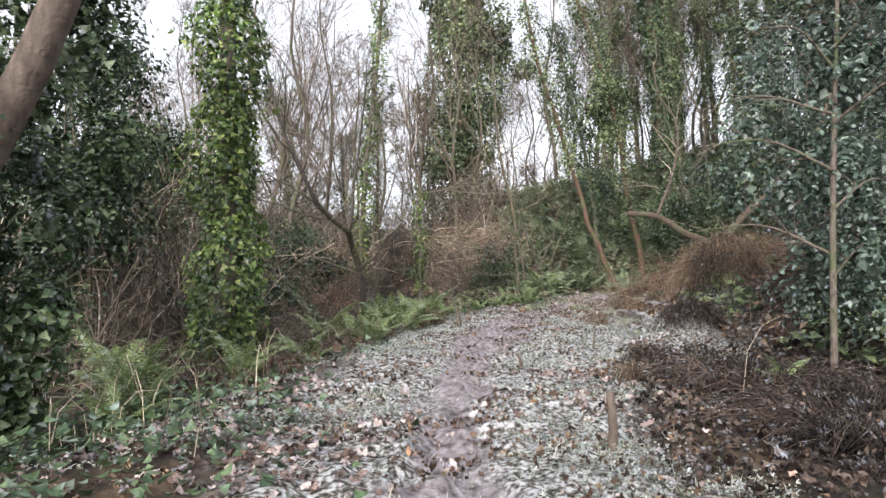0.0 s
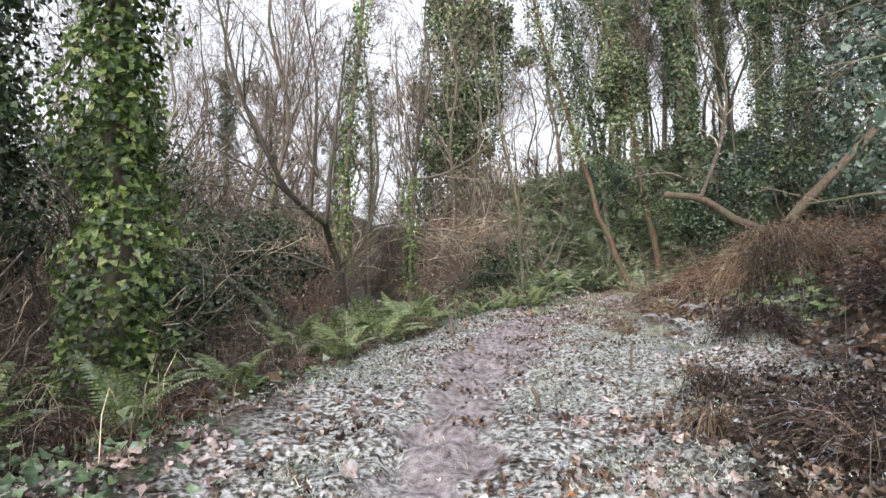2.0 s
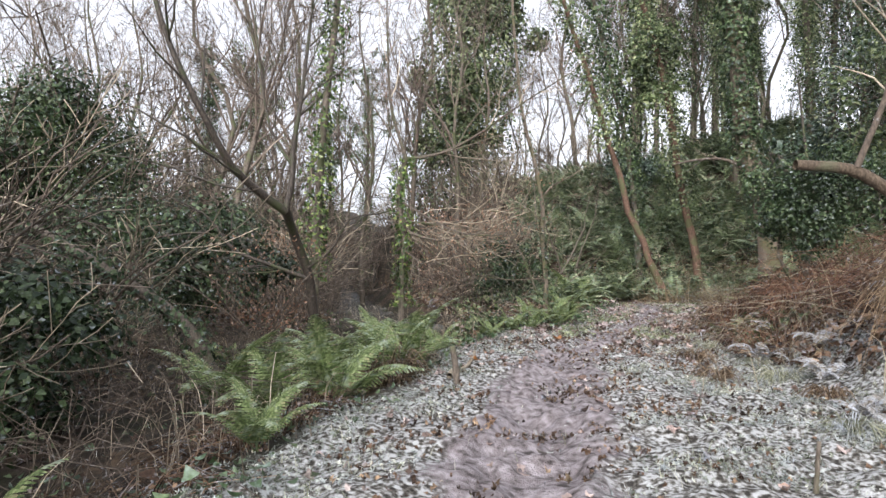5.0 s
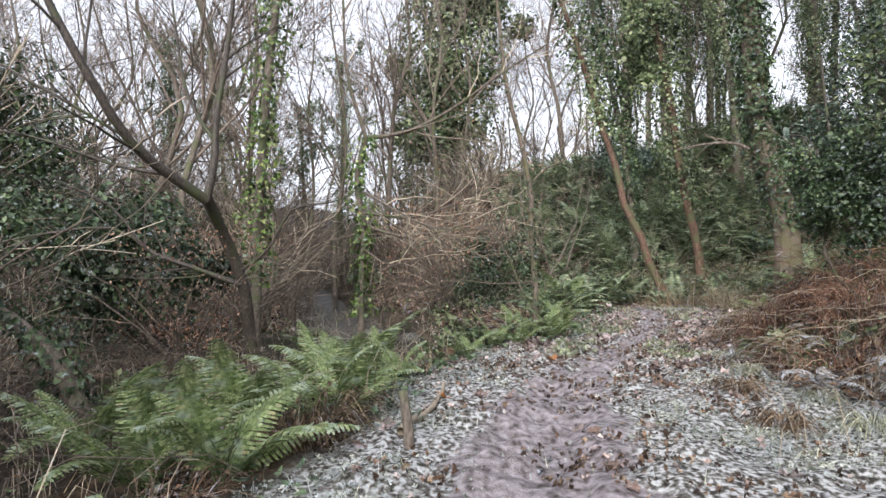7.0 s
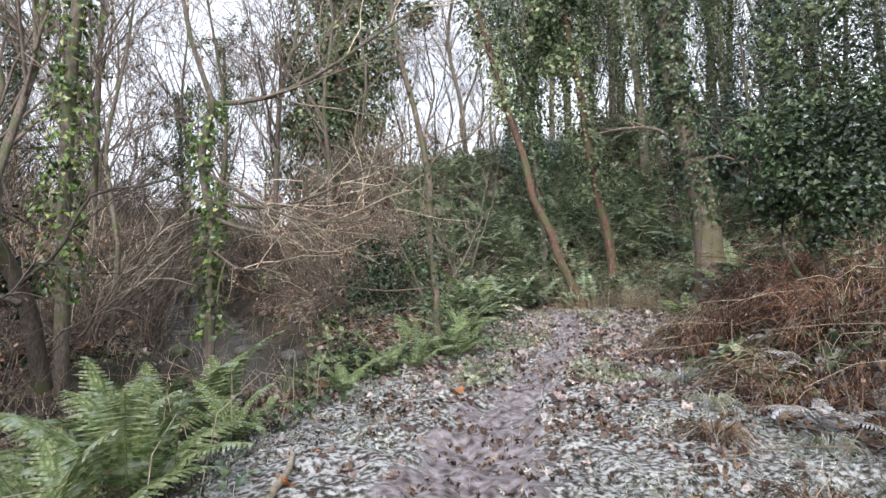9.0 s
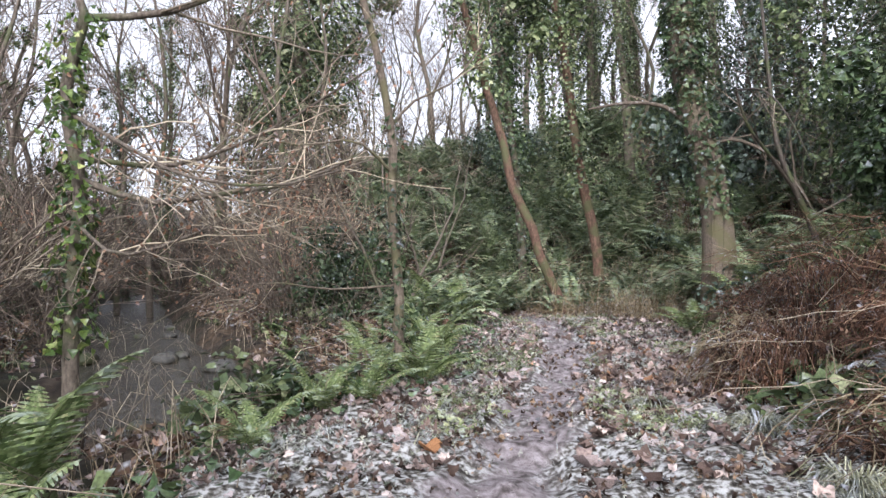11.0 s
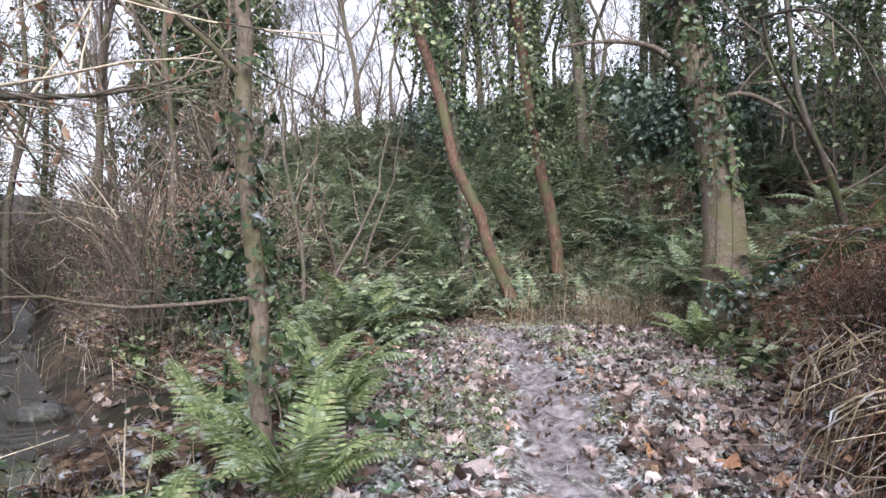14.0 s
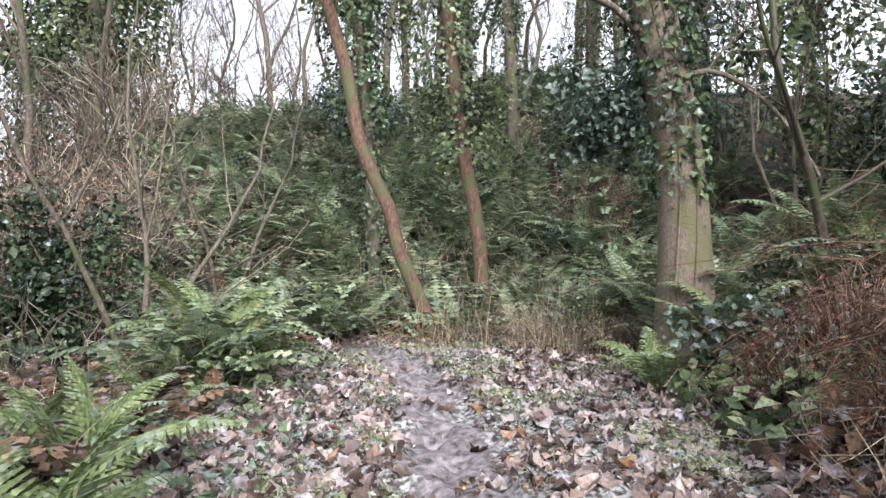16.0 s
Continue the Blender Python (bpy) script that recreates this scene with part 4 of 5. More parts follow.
for k, (x, y, s, n) in enumerate([(-1.85, 14.0, 1.3, 9), (-1.35, 15.3, 1.5, 10), (-0.3, 15.2, 1.1, 9), (-0.35, 17.4, 1.35, 10), (-0.9, 16.4, 1.35, 9), (0.1, 16.3, 0.7, 7), (-2.7, 14.7, 1.2, 8),
                                  (-2.45, 7.9, 0.85, 8), (-3.3, 7.0, 0.9, 8), (-2.0, 9.4, 0.8, 8), (-1.2, 11.2, 0.7, 7), (2.1, 20.7, 0.8, 8), (2.5, 19.6, 0.85, 9),
                                  (2.9, 21.0, 0.95, 9), (1.5, 18.8, 0.65, 6), (1.0, 17.8, 0.6, 6), (3.0, 22.6, 1.0, 10), (2.5, 23.4, 1.1, 9), (4.1, 25.8, 1.6, 11), (-4.4, 8.6, 1.0, 8), (-3.6, 7.6, 0.9, 8), (-5.0, 9.8, 1.0, 8), (-0.9, 14.9, 0.9, 7), (3.9, 25.2, 0.9, 8), (-0.95, 13.2, 1.05, 9), (1.2, 19.4, 0.8, 6), (-0.35, 14.2, 0.9, 8), (3.5, 24.8, 0.95, 9), (2.4, 22.0, 0.9, 9),
                                  (9.1, 23.3, 1.1, 7), (8.3, 23.6, 0.95, 7), (10.2, 23.3, 1.1, 7), (1.9, 18.9, 0.6, 6), (-4.0, 6.2, 0.8, 7), (3.5, 6.6, 0.5, 7), (-2.9, 5.6, 0.7, 7), (-1.0, 18.0, 1.1, 9), (10.4, 22.0, 1.0, 8), (11.5, 23.2, 1.1, 8)]):
    fern(x, y, s, n, FINE, 100 + k)
rng = np.random.default_rng(71)
k = 0
while k < 70:
    x, y = rng.uniform(3.5, 16), rng.uniform(24, 38)
    if (x < 10 and y < 29) or (x > 14 and y < 27) or far_from(TROD, np.array(x), np.array(y)) < 1.6:
        continue
    fern(x, y, rng.uniform(0.9, 1.75), 8, LIFTED, 200 + k, "dull green fern on the shaded slope")
    k += 1
for k, (x, y, s) in enumerate([(5.4, 27.4, 0.45), (5.0, 26.8, 0.4), (3.9, 24.4, 0.5), (3.5, 23.8, 0.45), (5.9, 18.2, 0.6), (6.4, 19.2, 0.6), (7.4, 21.0, 0.6), (8.2, 22.2, 0.5)]):
    fern(x, y, s, 9, RUST, 300 + k, "collapsed rust-brown dead fern")

RIMED = [frond(k, True, dr, 16).mesh("frond", M_rimed) for k, dr in ((10, 1.5), (11, 1.3))]
for k, (x, y, sz) in enumerate([(4.6, 15.3, 0.6), (5.0, 14.5, 0.6), (5.4, 16.5, 0.55), (4.3, 13.4, 0.45), (3.6, 11.6, 0.4), (5.7, 17.3, 0.55)]):
    fern(x, y, sz, 8, RIMED, 330 + k, "collapsed dead fern white with frost")


# ---- dead bracken and bramble ----
def thatch(seed, x, y, spread, tall, n, mat, name, label, lift=0.0, hang=0.6):
    """A tuft of dead stems that rise, arch over and hang, with shreds of leaf."""
    rng = np.random.default_rng(seed)
    g = Geo()
    a, r0 = rng.random(n) * 6.283, rng.random(n) ** 0.5
    bx, by = x + spread * r0 * np.cos(a) * 0.7, y + spread * r0 * np.sin(a) * 0.7
    P0 = np.stack([bx, by, height(bx, by) + lift * (1 - r0 * 0.6) - 0.05], -1)
    h, o = tall * rng.uniform(0.3, 1.0, n), spread * rng.uniform(0.2, 0.7, n)
    a = a + rng.normal(0, 0.6, n)
    d = np.stack([np.cos(a), np.sin(a), 0 * a], -1) * o[:, None]
    fall = h * (1 - hang * rng.uniform(0.3, 1.6, n))
    u = np.linspace(0, 1, 5)[None, :, None]
    top, end = P0 + d * 0.35 + h[:, None] * 1.3 * np.array([0, 0, 1]), P0 + d + fall[:, None] * np.array([0, 0, 1])
    L = (1 - u) ** 2 * P0[:, None] + 2 * u * (1 - u) * top[:, None] + u * u * end[:, None] + rng.normal(0, 0.012, (n, 5, 3))
    lines = [(q, np.linspace(0.0055, 0.0025, 5)) for q in L]
    tubes(g, lines, 3)
    n2 = int(n * 1.4)
    pts = L[:, 1:].reshape(-1, 3)
    P = pts[rng.integers(0, len(pts), n2)] + rng.normal(0, 0.04, (n2, 3))
    leaves(g, P, rng.normal(size=(n2, 3)), 0.042 * rng.uniform(0.4, 1.4, n2), KITE, rng, 1.0)
    return lone(name, g, mat, label, "dead bracken", "stuff")


thatch(401, 5.45, 12.75, 0.85, 0.6, 1800, M_thatch, "dead_bracken", "tuft of hanging brown dead bracken on a mound", 0.5, 1.2)
thatch(402, 4.3, 11.0, 0.55, 0.35, 600, M_wet_shade, "dead_bracken", "dark dead bracken hanging over a hummock", 0.3, 1.5)
thatch(403, 5.9, 18.5, 0.9, 0.85, 1000, M_russet, "dead_bracken", "bank of brown dead bracken and straw")
thatch(404, 7.6, 20.1, 1.0, 0.8, 600, M_russet, "dead_bracken", "bank of brown dead bracken and straw", 0.0, 0.35)
thatch(405, 5.3, 16.2, 1.0, 0.5, 600, M_russet, "dead_bracken", "low heap of brown dead bracken")
thatch(406, 12.6, 30.0, 1.0, 1.1, 350, M_dead, "dead_bracken", "dark mop of dead fern fronds on the slope", 0.9, 1.6)
thatch(407, -0.75, 14.1, 0.75, 0.6, 800, M_thatch, "dead_bracken", "brown dead bracken along the bank edge")
thatch(408, -1.5, 12.3, 0.9, 0.4, 500, M_dead, "dead_bracken", "brown dead bracken along the bank edge")
thatch(409, -2.2, 10.2, 1.1, 0.4, 500, M_dead, "dead_bracken", "brown dead bracken along the bank edge")
thatch(410, -2.6, 8.0, 1.0, 0.5, 450, M_dead, "dead_bracken", "brown dead bracken round the ivy tree's foot")
# the holly's shade is put into the colour of these two tufts
thatch(411, 3.4, 5.0, 1.1, 0.4, 1100, M_wet_shade, "dead_bracken", "dark brown dead bracken under the holly")
thatch(415, 3.3, 6.8, 1.0, 0.45, 900, M_wet_shade, "dead_bracken", "dark brown dead bracken under the holly")
thatch(416, 2.75, 8.6, 0.3, 0.3, 160, M_wet_shade, "dead_bracken", "brown tussock of dead bracken beside the path", 0.15, 1.2)
thatch(417, 7.9, 12.0, 1.4, 0.6, 900, M_dead, "dead_bracken", "brown dead bracken on the bank behind the log")
thatch(418, 6.6, 10.4, 1.3, 0.5, 800, M_wet_shade, "dead_bracken", "dark brown dead bracken on the bank")
thatch(419, 8.8, 21.8, 1.1, 0.8, 380, M_russet, "dead_bracken", "russet dead bracken beside the stout trunk", 0.0, 0.3)
thatch(420, 6.4, 16.9, 1.1, 0.8, 1000, M_russet, "dead_bracken", "russet dead bracken on the bank")
thatch(421, 1.0, 21.0, 0.9, 0.5, 700, M_dead, "dead_bracken", "brown dead bracken above the stream")
thatch(412, 6.8, 15.0, 1.4, 0.7, 1300, M_russet, "dead_bracken", "brown dead bracken on the bank")
thatch(413, 9.4, 26.6, 1.5, 1.0, 420, M_straw, "dead_bracken", "brown dead bracken behind the trunk")
thatch(414, 8.2, 28.2, 1.6, 0.6, 420, M_straw, "dead_bracken", "pale dead grass and bracken at the foot of the slope")


def stalk_fan(seed, x, y, crown, reach, n, label):
    """Straw stalks thrown outward and down from a crown of old bracken."""
    rng = np.random.default_rng(seed)
    z = float(height(x, y))
    ob = thing("stalk_fan", (x, y, z), label, "dead stalks", "fans of broken stalks")
    for _ in range(n):
        a, r = rng.uniform(2.4, 5.6), reach * rng.uniform(0.5, 1.1)
        top = np.array([x + rng.normal(0, 0.14), y + rng.normal(0, 0.14), z + crown * rng.uniform(0.6, 1.05)])
        ex, ey = top[0] + r * math.cos(a), top[1] + r * math.sin(a)
        end = np.array([ex, ey, float(height(ex, ey)) + rng.uniform(0.0, 0.25)])
        mid = (top + end) / 2 + np.array([0.1 * math.cos(a), 0.1 * math.sin(a), rng.uniform(0.0, 0.14)])
        part("stalk", tubes(Geo(), [(bend([top, mid, end], 5, rng, 0.012), np.linspace(0.008, 0.004, 5) * rng.uniform(0.5, 1.2))], 4), M_straw, ob)


stalk_fan(431, 5.55, 18.75, 0.6, 0.6, 60, "fan of pale broken bracken stalks over the bank edge")
stalk_fan(432, 6.4, 19.7, 0.6, 0.55, 40, "fan of pale broken bracken stalks over the bank edge")
stalk_fan(433, 4.9, 16.6, 0.4, 0.6, 30, "low fan of broken stalks white with frost")


def tussock(seed, x, y, r, n, mat, label):
    rng = np.random.default_rng(seed)
    a, q = rng.random(n) * 6.283, r * 0.35 * rng.random(n) ** 0.5
    bx, by = x + q * np.cos(a), y + q * np.sin(a)
    P0 = np.stack([bx, by, height(bx, by) - 0.02], -1)
    h, o = r * rng.uniform(0.4, 1.0, n), r * rng.uniform(0.5, 1.3, n)
    a = a + rng.normal(0, 0.5, n)
    d = np.stack([np.cos(a) * o, np.sin(a) * o, 0 * a], -1)
    up = np.array([0, 0, 1.0])
    u = np.linspace(0, 1, 5)[None, :, None]
    L = (1 - u) ** 2 * P0[:, None] + 2 * u * (1 - u) * (P0 + 0.3 * d + 1.5 * h[:, None] * up)[:, None] + u * u * (P0 + d + 0.12 * h[:, None] * up)[:, None]
    return lone("grass_tussock", tubes(Geo(), [(p, np.linspace(0.006, 0.002, 5)) for p in L], 3), mat, label, "grass", group="frosted tussocks")


rng = np.random.default_rng(435)
for k, (x, y) in enumerate([(3.7, 15.4), (4.4, 15.1), (5.2, 15.9), (4.2, 16.2), (5.4, 17.2), (4.1, 13.9), (3.4, 14.0), (4.6, 17.4), (3.9, 12.6), (3.3, 11.3), (3.0, 9.6), (4.9, 14.6), (2.2, 7.4), (4.2, 18.2)]):
    tussock(440 + k, x, y, rng.uniform(0.16, 0.3), 110, (M_thatch, M_grass)[k % 2], "drooping tussock of dead grass touched by frost")


# ---- evergreen bushes ----
def bush(seed, centre, radii, n, size, mat, name, label, balls=30, shape=IVY):
    rng = np.random.default_rng(seed)
    cx, cy, cz = centre
    zb = float(height(cx, cy))
    ob = thing(name, (cx, cy, zb), label, "bush", "evergreen bushes")
    st = [trunk_line([(cx + rng.normal(0, 0.1), cy + rng.normal(0, 0.1), zb - 0.2), (cx + rng.normal(0, 0.3) * radii[0], cy, (zb + cz) / 2), (cx + rng.normal(0, 0.5) * radii[0], cy + rng.normal(0, 0.5) * radii[1], cz + radii[2] * 0.4)], 0.04, 0.012, 8) for _ in range(5)]
    for s in st:
        part("stem", tubes(Geo(), [s], 5), M_bark, ob)
    part("leaf_crown", clump(rng, centre, radii, n, size, shape, Geo(), balls), mat, ob, kind="stuff")
    return ob


bush(510, (-5.5, 9.7, 3.2), (1.0, 1.0, 3.2), 7000, 0.085, M_deep_shade, "ivy_bush", "tall dark column of ivy by the stream", 50)
bush(501, (6.6, 17.6, 2.4), (1.1, 0.9, 1.1), 9500, 0.055, M_ivy_dark, "ivy_bush", "dense dark ivy bush on the bank")
bush(502, (-11.5, 25, 4.2), (2.8, 2.4, 2.9), 15000, 0.13, M_ivy_dark, "evergreen_bush", "tall rounded dark evergreen bush across the stream", 40, KITE)
bush(503, (-5.4, 20.2, 1.5), (2.7, 1.3, 1.5), 8000, 0.1, M_deep_shade, "evergreen_bush", "dark evergreen bush behind the forked sapling", 36, KITE)
bush(504, (-4.7, 13.2, 0.4), (1.4, 1.6, 0.9), 4500, 0.09, M_deep_shade, "evergreen_bush", "low dark evergreen bush on the stream bank", 26, KITE)
bush(505, (-7.4, 11.5, 2.5), (1.8, 2.0, 2.4), 5000, 0.13, M_deep_shade, "evergreen_bush", "tall dark evergreen bush by the stream", 36, KITE)
bush(506, (9.6, 37.5, 5.6), (2.0, 1.5, 1.4), 3500, 0.12, M_holly, "holly_bush", "dark holly bush on the slope", 30, KITE)
bush(507, (14.5, 31.0, 4.8), (3.0, 2.0, 2.4), 6000, 0.15, M_holly, "holly_bush", "dark holly bush on the slope", 36, KITE)
bush(508, (14.0, 22.5, 3.8), (2.0, 2.2, 2.0), 4500, 0.1, M_holly, "holly_bush", "dark holly above the bank", 34, KITE)
bush(509, (10.8, 15.0, 3.6), (1.8, 2.2, 2.0), 4500, 0.085, M_holly, "holly_bush", "dark holly above the bank", 34, KITE)

for k, (c, r) in enumerate([((12.2, 20.5, 5.4), (1.8, 1.8, 3.2)), ((13.4, 25.5, 6.4), (2.0, 1.8, 3.6)), ((15.5, 29.0, 8.0), (2.4, 2.0, 4.0)), ((11.2, 17.2, 4.8), (1.5, 1.6, 2.8)), ((17.0, 24.0, 7.5), (2.2, 2.2, 4.0)), ((10.2, 12.8, 5.2), (1.5, 1.6, 2.6))]):
    bush(520 + k, c, r, 2600 if c[1] < 22 else 3200, 0.085 if c[1] < 22 else 0.12, (M_holly, M_ivy_far)[k % 2], "tall_evergreen", "tall dark evergreen standing above the bank", 44, KITE)
bush(530, (13.6, 23.0, 2.6), (1.6, 1.2, 1.5), 5000, 0.085, M_deep_shade, "evergreen_bush", "dark evergreen bush behind the bent sapling", 30, KITE)
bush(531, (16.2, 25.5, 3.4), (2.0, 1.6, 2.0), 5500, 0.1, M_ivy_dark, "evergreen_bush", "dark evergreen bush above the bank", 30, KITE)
bush(532, (13.0, 20.0, 2.6), (1.3, 1.3, 1.4), 5000, 0.08, M_deep_shade, "evergreen_bush", "dark evergreen bush above the bank", 30, KITE)

bush(533, (2.3, 28.3, 1.0), (1.3, 1.1, 1.1), 4000, 0.09, M_deep_shade, "evergreen_bush", "dark ivy mass between the stream and the bend", 26, KITE)

# ivy-clad trunks standing thick on the slope
def sleeved_tree(seed, tall, lean, mat):
    rng = np.random.default_rng(seed)
    ob = thing("ivy_clad_tree", (0, 0, 0), "tall woodland tree sleeved in dark ivy", "tree", "ivy-clad trees")
    ln = trunk_line([(0, 0, -0.4), (lean * 0.2, 0, tall * 0.25), (lean * 0.5, 0.1, tall * 0.5), (lean, 0, tall)], 0.2, 0.07, 16)
    part("trunk", tubes(Geo(), [ln], 9), M_bark, ob)
    l1 = shoots(rng, [ln], 9, (0.15, 0.3), 0.9, 0.1, 5, 0.4, 0.5)
    for q in l1:
        part("limb", tubes(Geo(), [q], 5), M_bark, ob)
    g = Geo()
    ivy_cloud(rng, ln, 0.6, 4200, 0.11, KITE, g, 0.9, 0.3)
    ivy_cloud(rng, ln, 0.4, 2800, 0.11, KITE, g, 0.9, 0.03)
    for q in l1:
        clump(rng, q[0][-2], (0.9, 0.9, 0.8), 380, 0.11, KITE, g, 9)
    part("ivy", g, mat, ob, kind="stuff")
    return ob


sleeves = [sleeved_tree(511, 14, -1.2, M_ivy_far), sleeved_tree(512, 16, 0.6, M_ivy_far), sleeved_tree(513, 13, -0.5, M_ivy_dark)]
rng = np.random.default_rng(77)
for k, (x, y) in enumerate([(14.8, 31.5), (16.8, 35.5), (13.2, 40), (19, 29), (17.2, 25.2), (21, 35), (17.5, 42), (10.6, 42), (14.5, 19.5), (17.5, 19.5), (13.0, 15.8), (16.5, 15), (23, 28), (19.5, 23),
                            (-7.5, 50), (-9.5, 41), (-5, 47), (-14, 44), (24, 41), (11.5, 11.2), (14, 12), (13.4, 43.5), (15, 41.5), (16.6, 44), (18.5, 43), (20.5, 40), (12.4, 47)]):
    plant(sleeves[k % 3], x, y, rng.uniform(0, 360), rng.uniform(0.8, 1.15))
for ob, (x, y) in zip(sleeves, [(12.6, 33.4), (18.5, 38.5), (16.0, 30.2)]):
    ob.location = (x, y, float(height(x, y)))

# ---- ivy log ----
rng = np.random.default_rng(81)
v1 = trunk_line([(-2.9, 15.2, -0.4), (-3.4, 15.4, 0.35), (-4.5, 15.5, 1.1), (-5.8, 15.6, 1.8)], 0.1, 0.07, 14)
ob = thing("ivy_covered_log", tuple(v1[0][0]), "leaning dead trunk overgrown with ivy", "log")
part("trunk", tubes(Geo(), [v1], 9), M_bark, ob)
part("ivy", ivy_cloud(rng, v1, 0.18, 900, 0.075, IVY, Geo(), 0.7), M_ivy_dark, ob)


# ---- what lies and grows on the ground ----
def scatter(rng, n, box, keep):
    x, y = rng.uniform(box[0], box[1], n), rng.uniform(box[2], box[3], n)
    ok = rng.random(n) < keep(x, y)
    x, y = x[ok], y[ok]
    return x, y, height(x, y, True)


def slope_normals(x, y, rng, rough):
    e = 0.05
    nx_ = -(height(x + e, y) - height(x - e, y)) / (2 * e)
    ny_ = -(height(x, y + e) - height(x, y - e)) / (2 * e)
    return np.stack([nx_, ny_, np.ones_like(x)], -1) + rng.normal(0, rough, (len(x), 3))


def beside(x, y, off=0.3):
    """1 away from the open strip that the path runs in."""
    return ((x < along(EDGE, y) - off) | (x > along(BANK, y) + off) | (y > 27.3)) * 1.0


def litter_keep(x, y):
    d = far_from(TROD, x, y)
    a = smooth(14, 18, y) * (0.12 + 0.88 * smooth(0.2, 0.55, d)) * np.maximum(1 - smooth(1.6, 4.5, d), 0.8 * (1 - beside(x, y)))
    b = 0.9 * np.exp(-((x + 1.5) ** 2 / 1.6 + (y - 5.4) ** 2 / 5)) + 0.7 * np.exp(-((x - 1.6) ** 2 / 0.5 + (y - 6.3) ** 2 / 2))
    a = a * (0.25 + 0.75 * smooth(16.5, 19, y))
    return np.clip(a + b + 0.04, 0, 1) * (0.3 + 1.0 * vnoise(x * 1.1, y * 1.1)) * (0.25 + 0.75 * smooth(0.12, 0.4, d))


rng = np.random.default_rng(91)
x, y, z = scatter(rng, 72000, (-4, 10, 1.5, 29), litter_keep)
g = leaves(Geo(), np.stack([x, y, z + 0.015], -1), slope_normals(x, y, rng, 0.38), (0.05 + 0.085 * rng.random(len(x)) ** 1.8) * (1 + 0.55 * smooth(17, 20, y)), MAPLE, rng, 0, 0.12)
litter = lone("leaf_litter", g, M_litter, "frosted brown and pinkish fallen leaves", "fallen leaves", "stuff")


# wet leaves, coloured darker for the shade the holly would cast
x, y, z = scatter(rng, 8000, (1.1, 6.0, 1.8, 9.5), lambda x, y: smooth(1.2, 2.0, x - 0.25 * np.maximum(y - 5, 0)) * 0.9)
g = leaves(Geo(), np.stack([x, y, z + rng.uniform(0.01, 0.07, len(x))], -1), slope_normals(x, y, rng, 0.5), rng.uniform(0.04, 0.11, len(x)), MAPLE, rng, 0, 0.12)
lone("wet_leaf_litter", g, M_wet_shade, "wet fallen leaves under the holly, darkened for its shade", "fallen leaves", "stuff")


def herb_keep(x, y):
    d = far_from(TROD, x, y)
    side = (1 - smooth(0.0, 1.0, along(EDGE, y) - x)) * (1 - smooth(0.0, 1.6, d - np.interp(y, [0, 6, 9, 17, 21], [1.4, 1.6, 3.0, 3.0, 2.4])))
    return np.clip(side * (0.06 + 0.94 * smooth(0.25, 0.7, d - np.interp(y, [9, 11, 14, 17], [0, 0.35, 0.35, 0]))) * np.maximum(smooth(0.3, 0.7, vnoise(x * 1.7 + 5, y * 1.7)), 0.16 * smooth(15, 18, y)), 0, 1)


x, y, z = scatter(rng, 260000, (-4, 8, 1.5, 28), herb_keep)
g = leaves(Geo(), np.stack([x, y, z + rng.uniform(0.0, 0.05, len(x))], -1), slope_normals(x, y, rng, 0.8), rng.uniform(0.014, 0.04, len(x)), SPRIG, rng, -0.3, 0.1)
lone("ground_herbs", g, M_herb, "frosted low herbs beside the path", "herbs", "stuff")

x, y, z = scatter(rng, 60000, (-4, 8, 1.5, 28), lambda x, y: herb_keep(x, y) * 0.8 + 0.03)
N = rng.normal(size=(len(x), 3)) * np.array([1, 1, 0.15])
g = leaves(Geo(), np.stack([x, y, z - 0.01], -1), N, rng.uniform(0.04, 0.13, len(x)), BLADE, rng, -2.2)
lone("grass_blades", g, M_grass, "short frosted grass blades", "grass", "stuff")


x, y, z = scatter(rng, 24000, (-2, 6, 2, 22), lambda x, y: (1 - beside(x, y, -0.2)) * 0.9 * smooth(0.4, 0.75, vnoise(x * 2.1 + 11, y * 2.1) + 0.22 * smooth(0.8, 2.6, x - 0.1 * y) * (1 - smooth(11, 15, y))))
g = leaves(Geo(), np.stack([x, y, z + rng.uniform(0.0, 0.07, len(x))], -1), slope_normals(x, y, rng, 0.8), rng.uniform(0.018, 0.05, len(x)), MAPLE, rng, -0.2, 0.3)
lone("dark_leaf_crumbs", g, M_dead, "dark crumbled leaves and clods on the frosted path", "fallen leaves", "stuff")

M_lime = foliage("yellow_green_herb", [(0.0, (0.12, 0.15, 0.07)), (0.6, (0.25, 0.29, 0.15)), (1.0, (0.45, 0.48, 0.32))], 0.6, 0.45, 2.0, 0.3, 0.3, (0.6, 0.64, 0.58))
x, y, z = scatter(rng, 48000, (0, 10, 17.5, 28), lambda x, y: (1 - beside(x, y, 0.0)) * smooth(0.25, 0.45, far_from(TROD, x, y)) * smooth(0.6, 0.78, vnoise(x * 1.5 + 31, y * 1.5 + 3) + 0.12 * (far_from(TROD, x, y) < 0.8)))
g = leaves(Geo(), np.stack([x, y, z + rng.uniform(0.01, 0.1, len(x))], -1), slope_normals(x, y, rng, 0.5), rng.uniform(0.025, 0.06, len(x)), SPRIG, rng, -0.3, 0.12)
lone("yellow_green_herbs", g, M_lime, "yellow-green herbs among the fallen leaves", "herbs", "stuff")


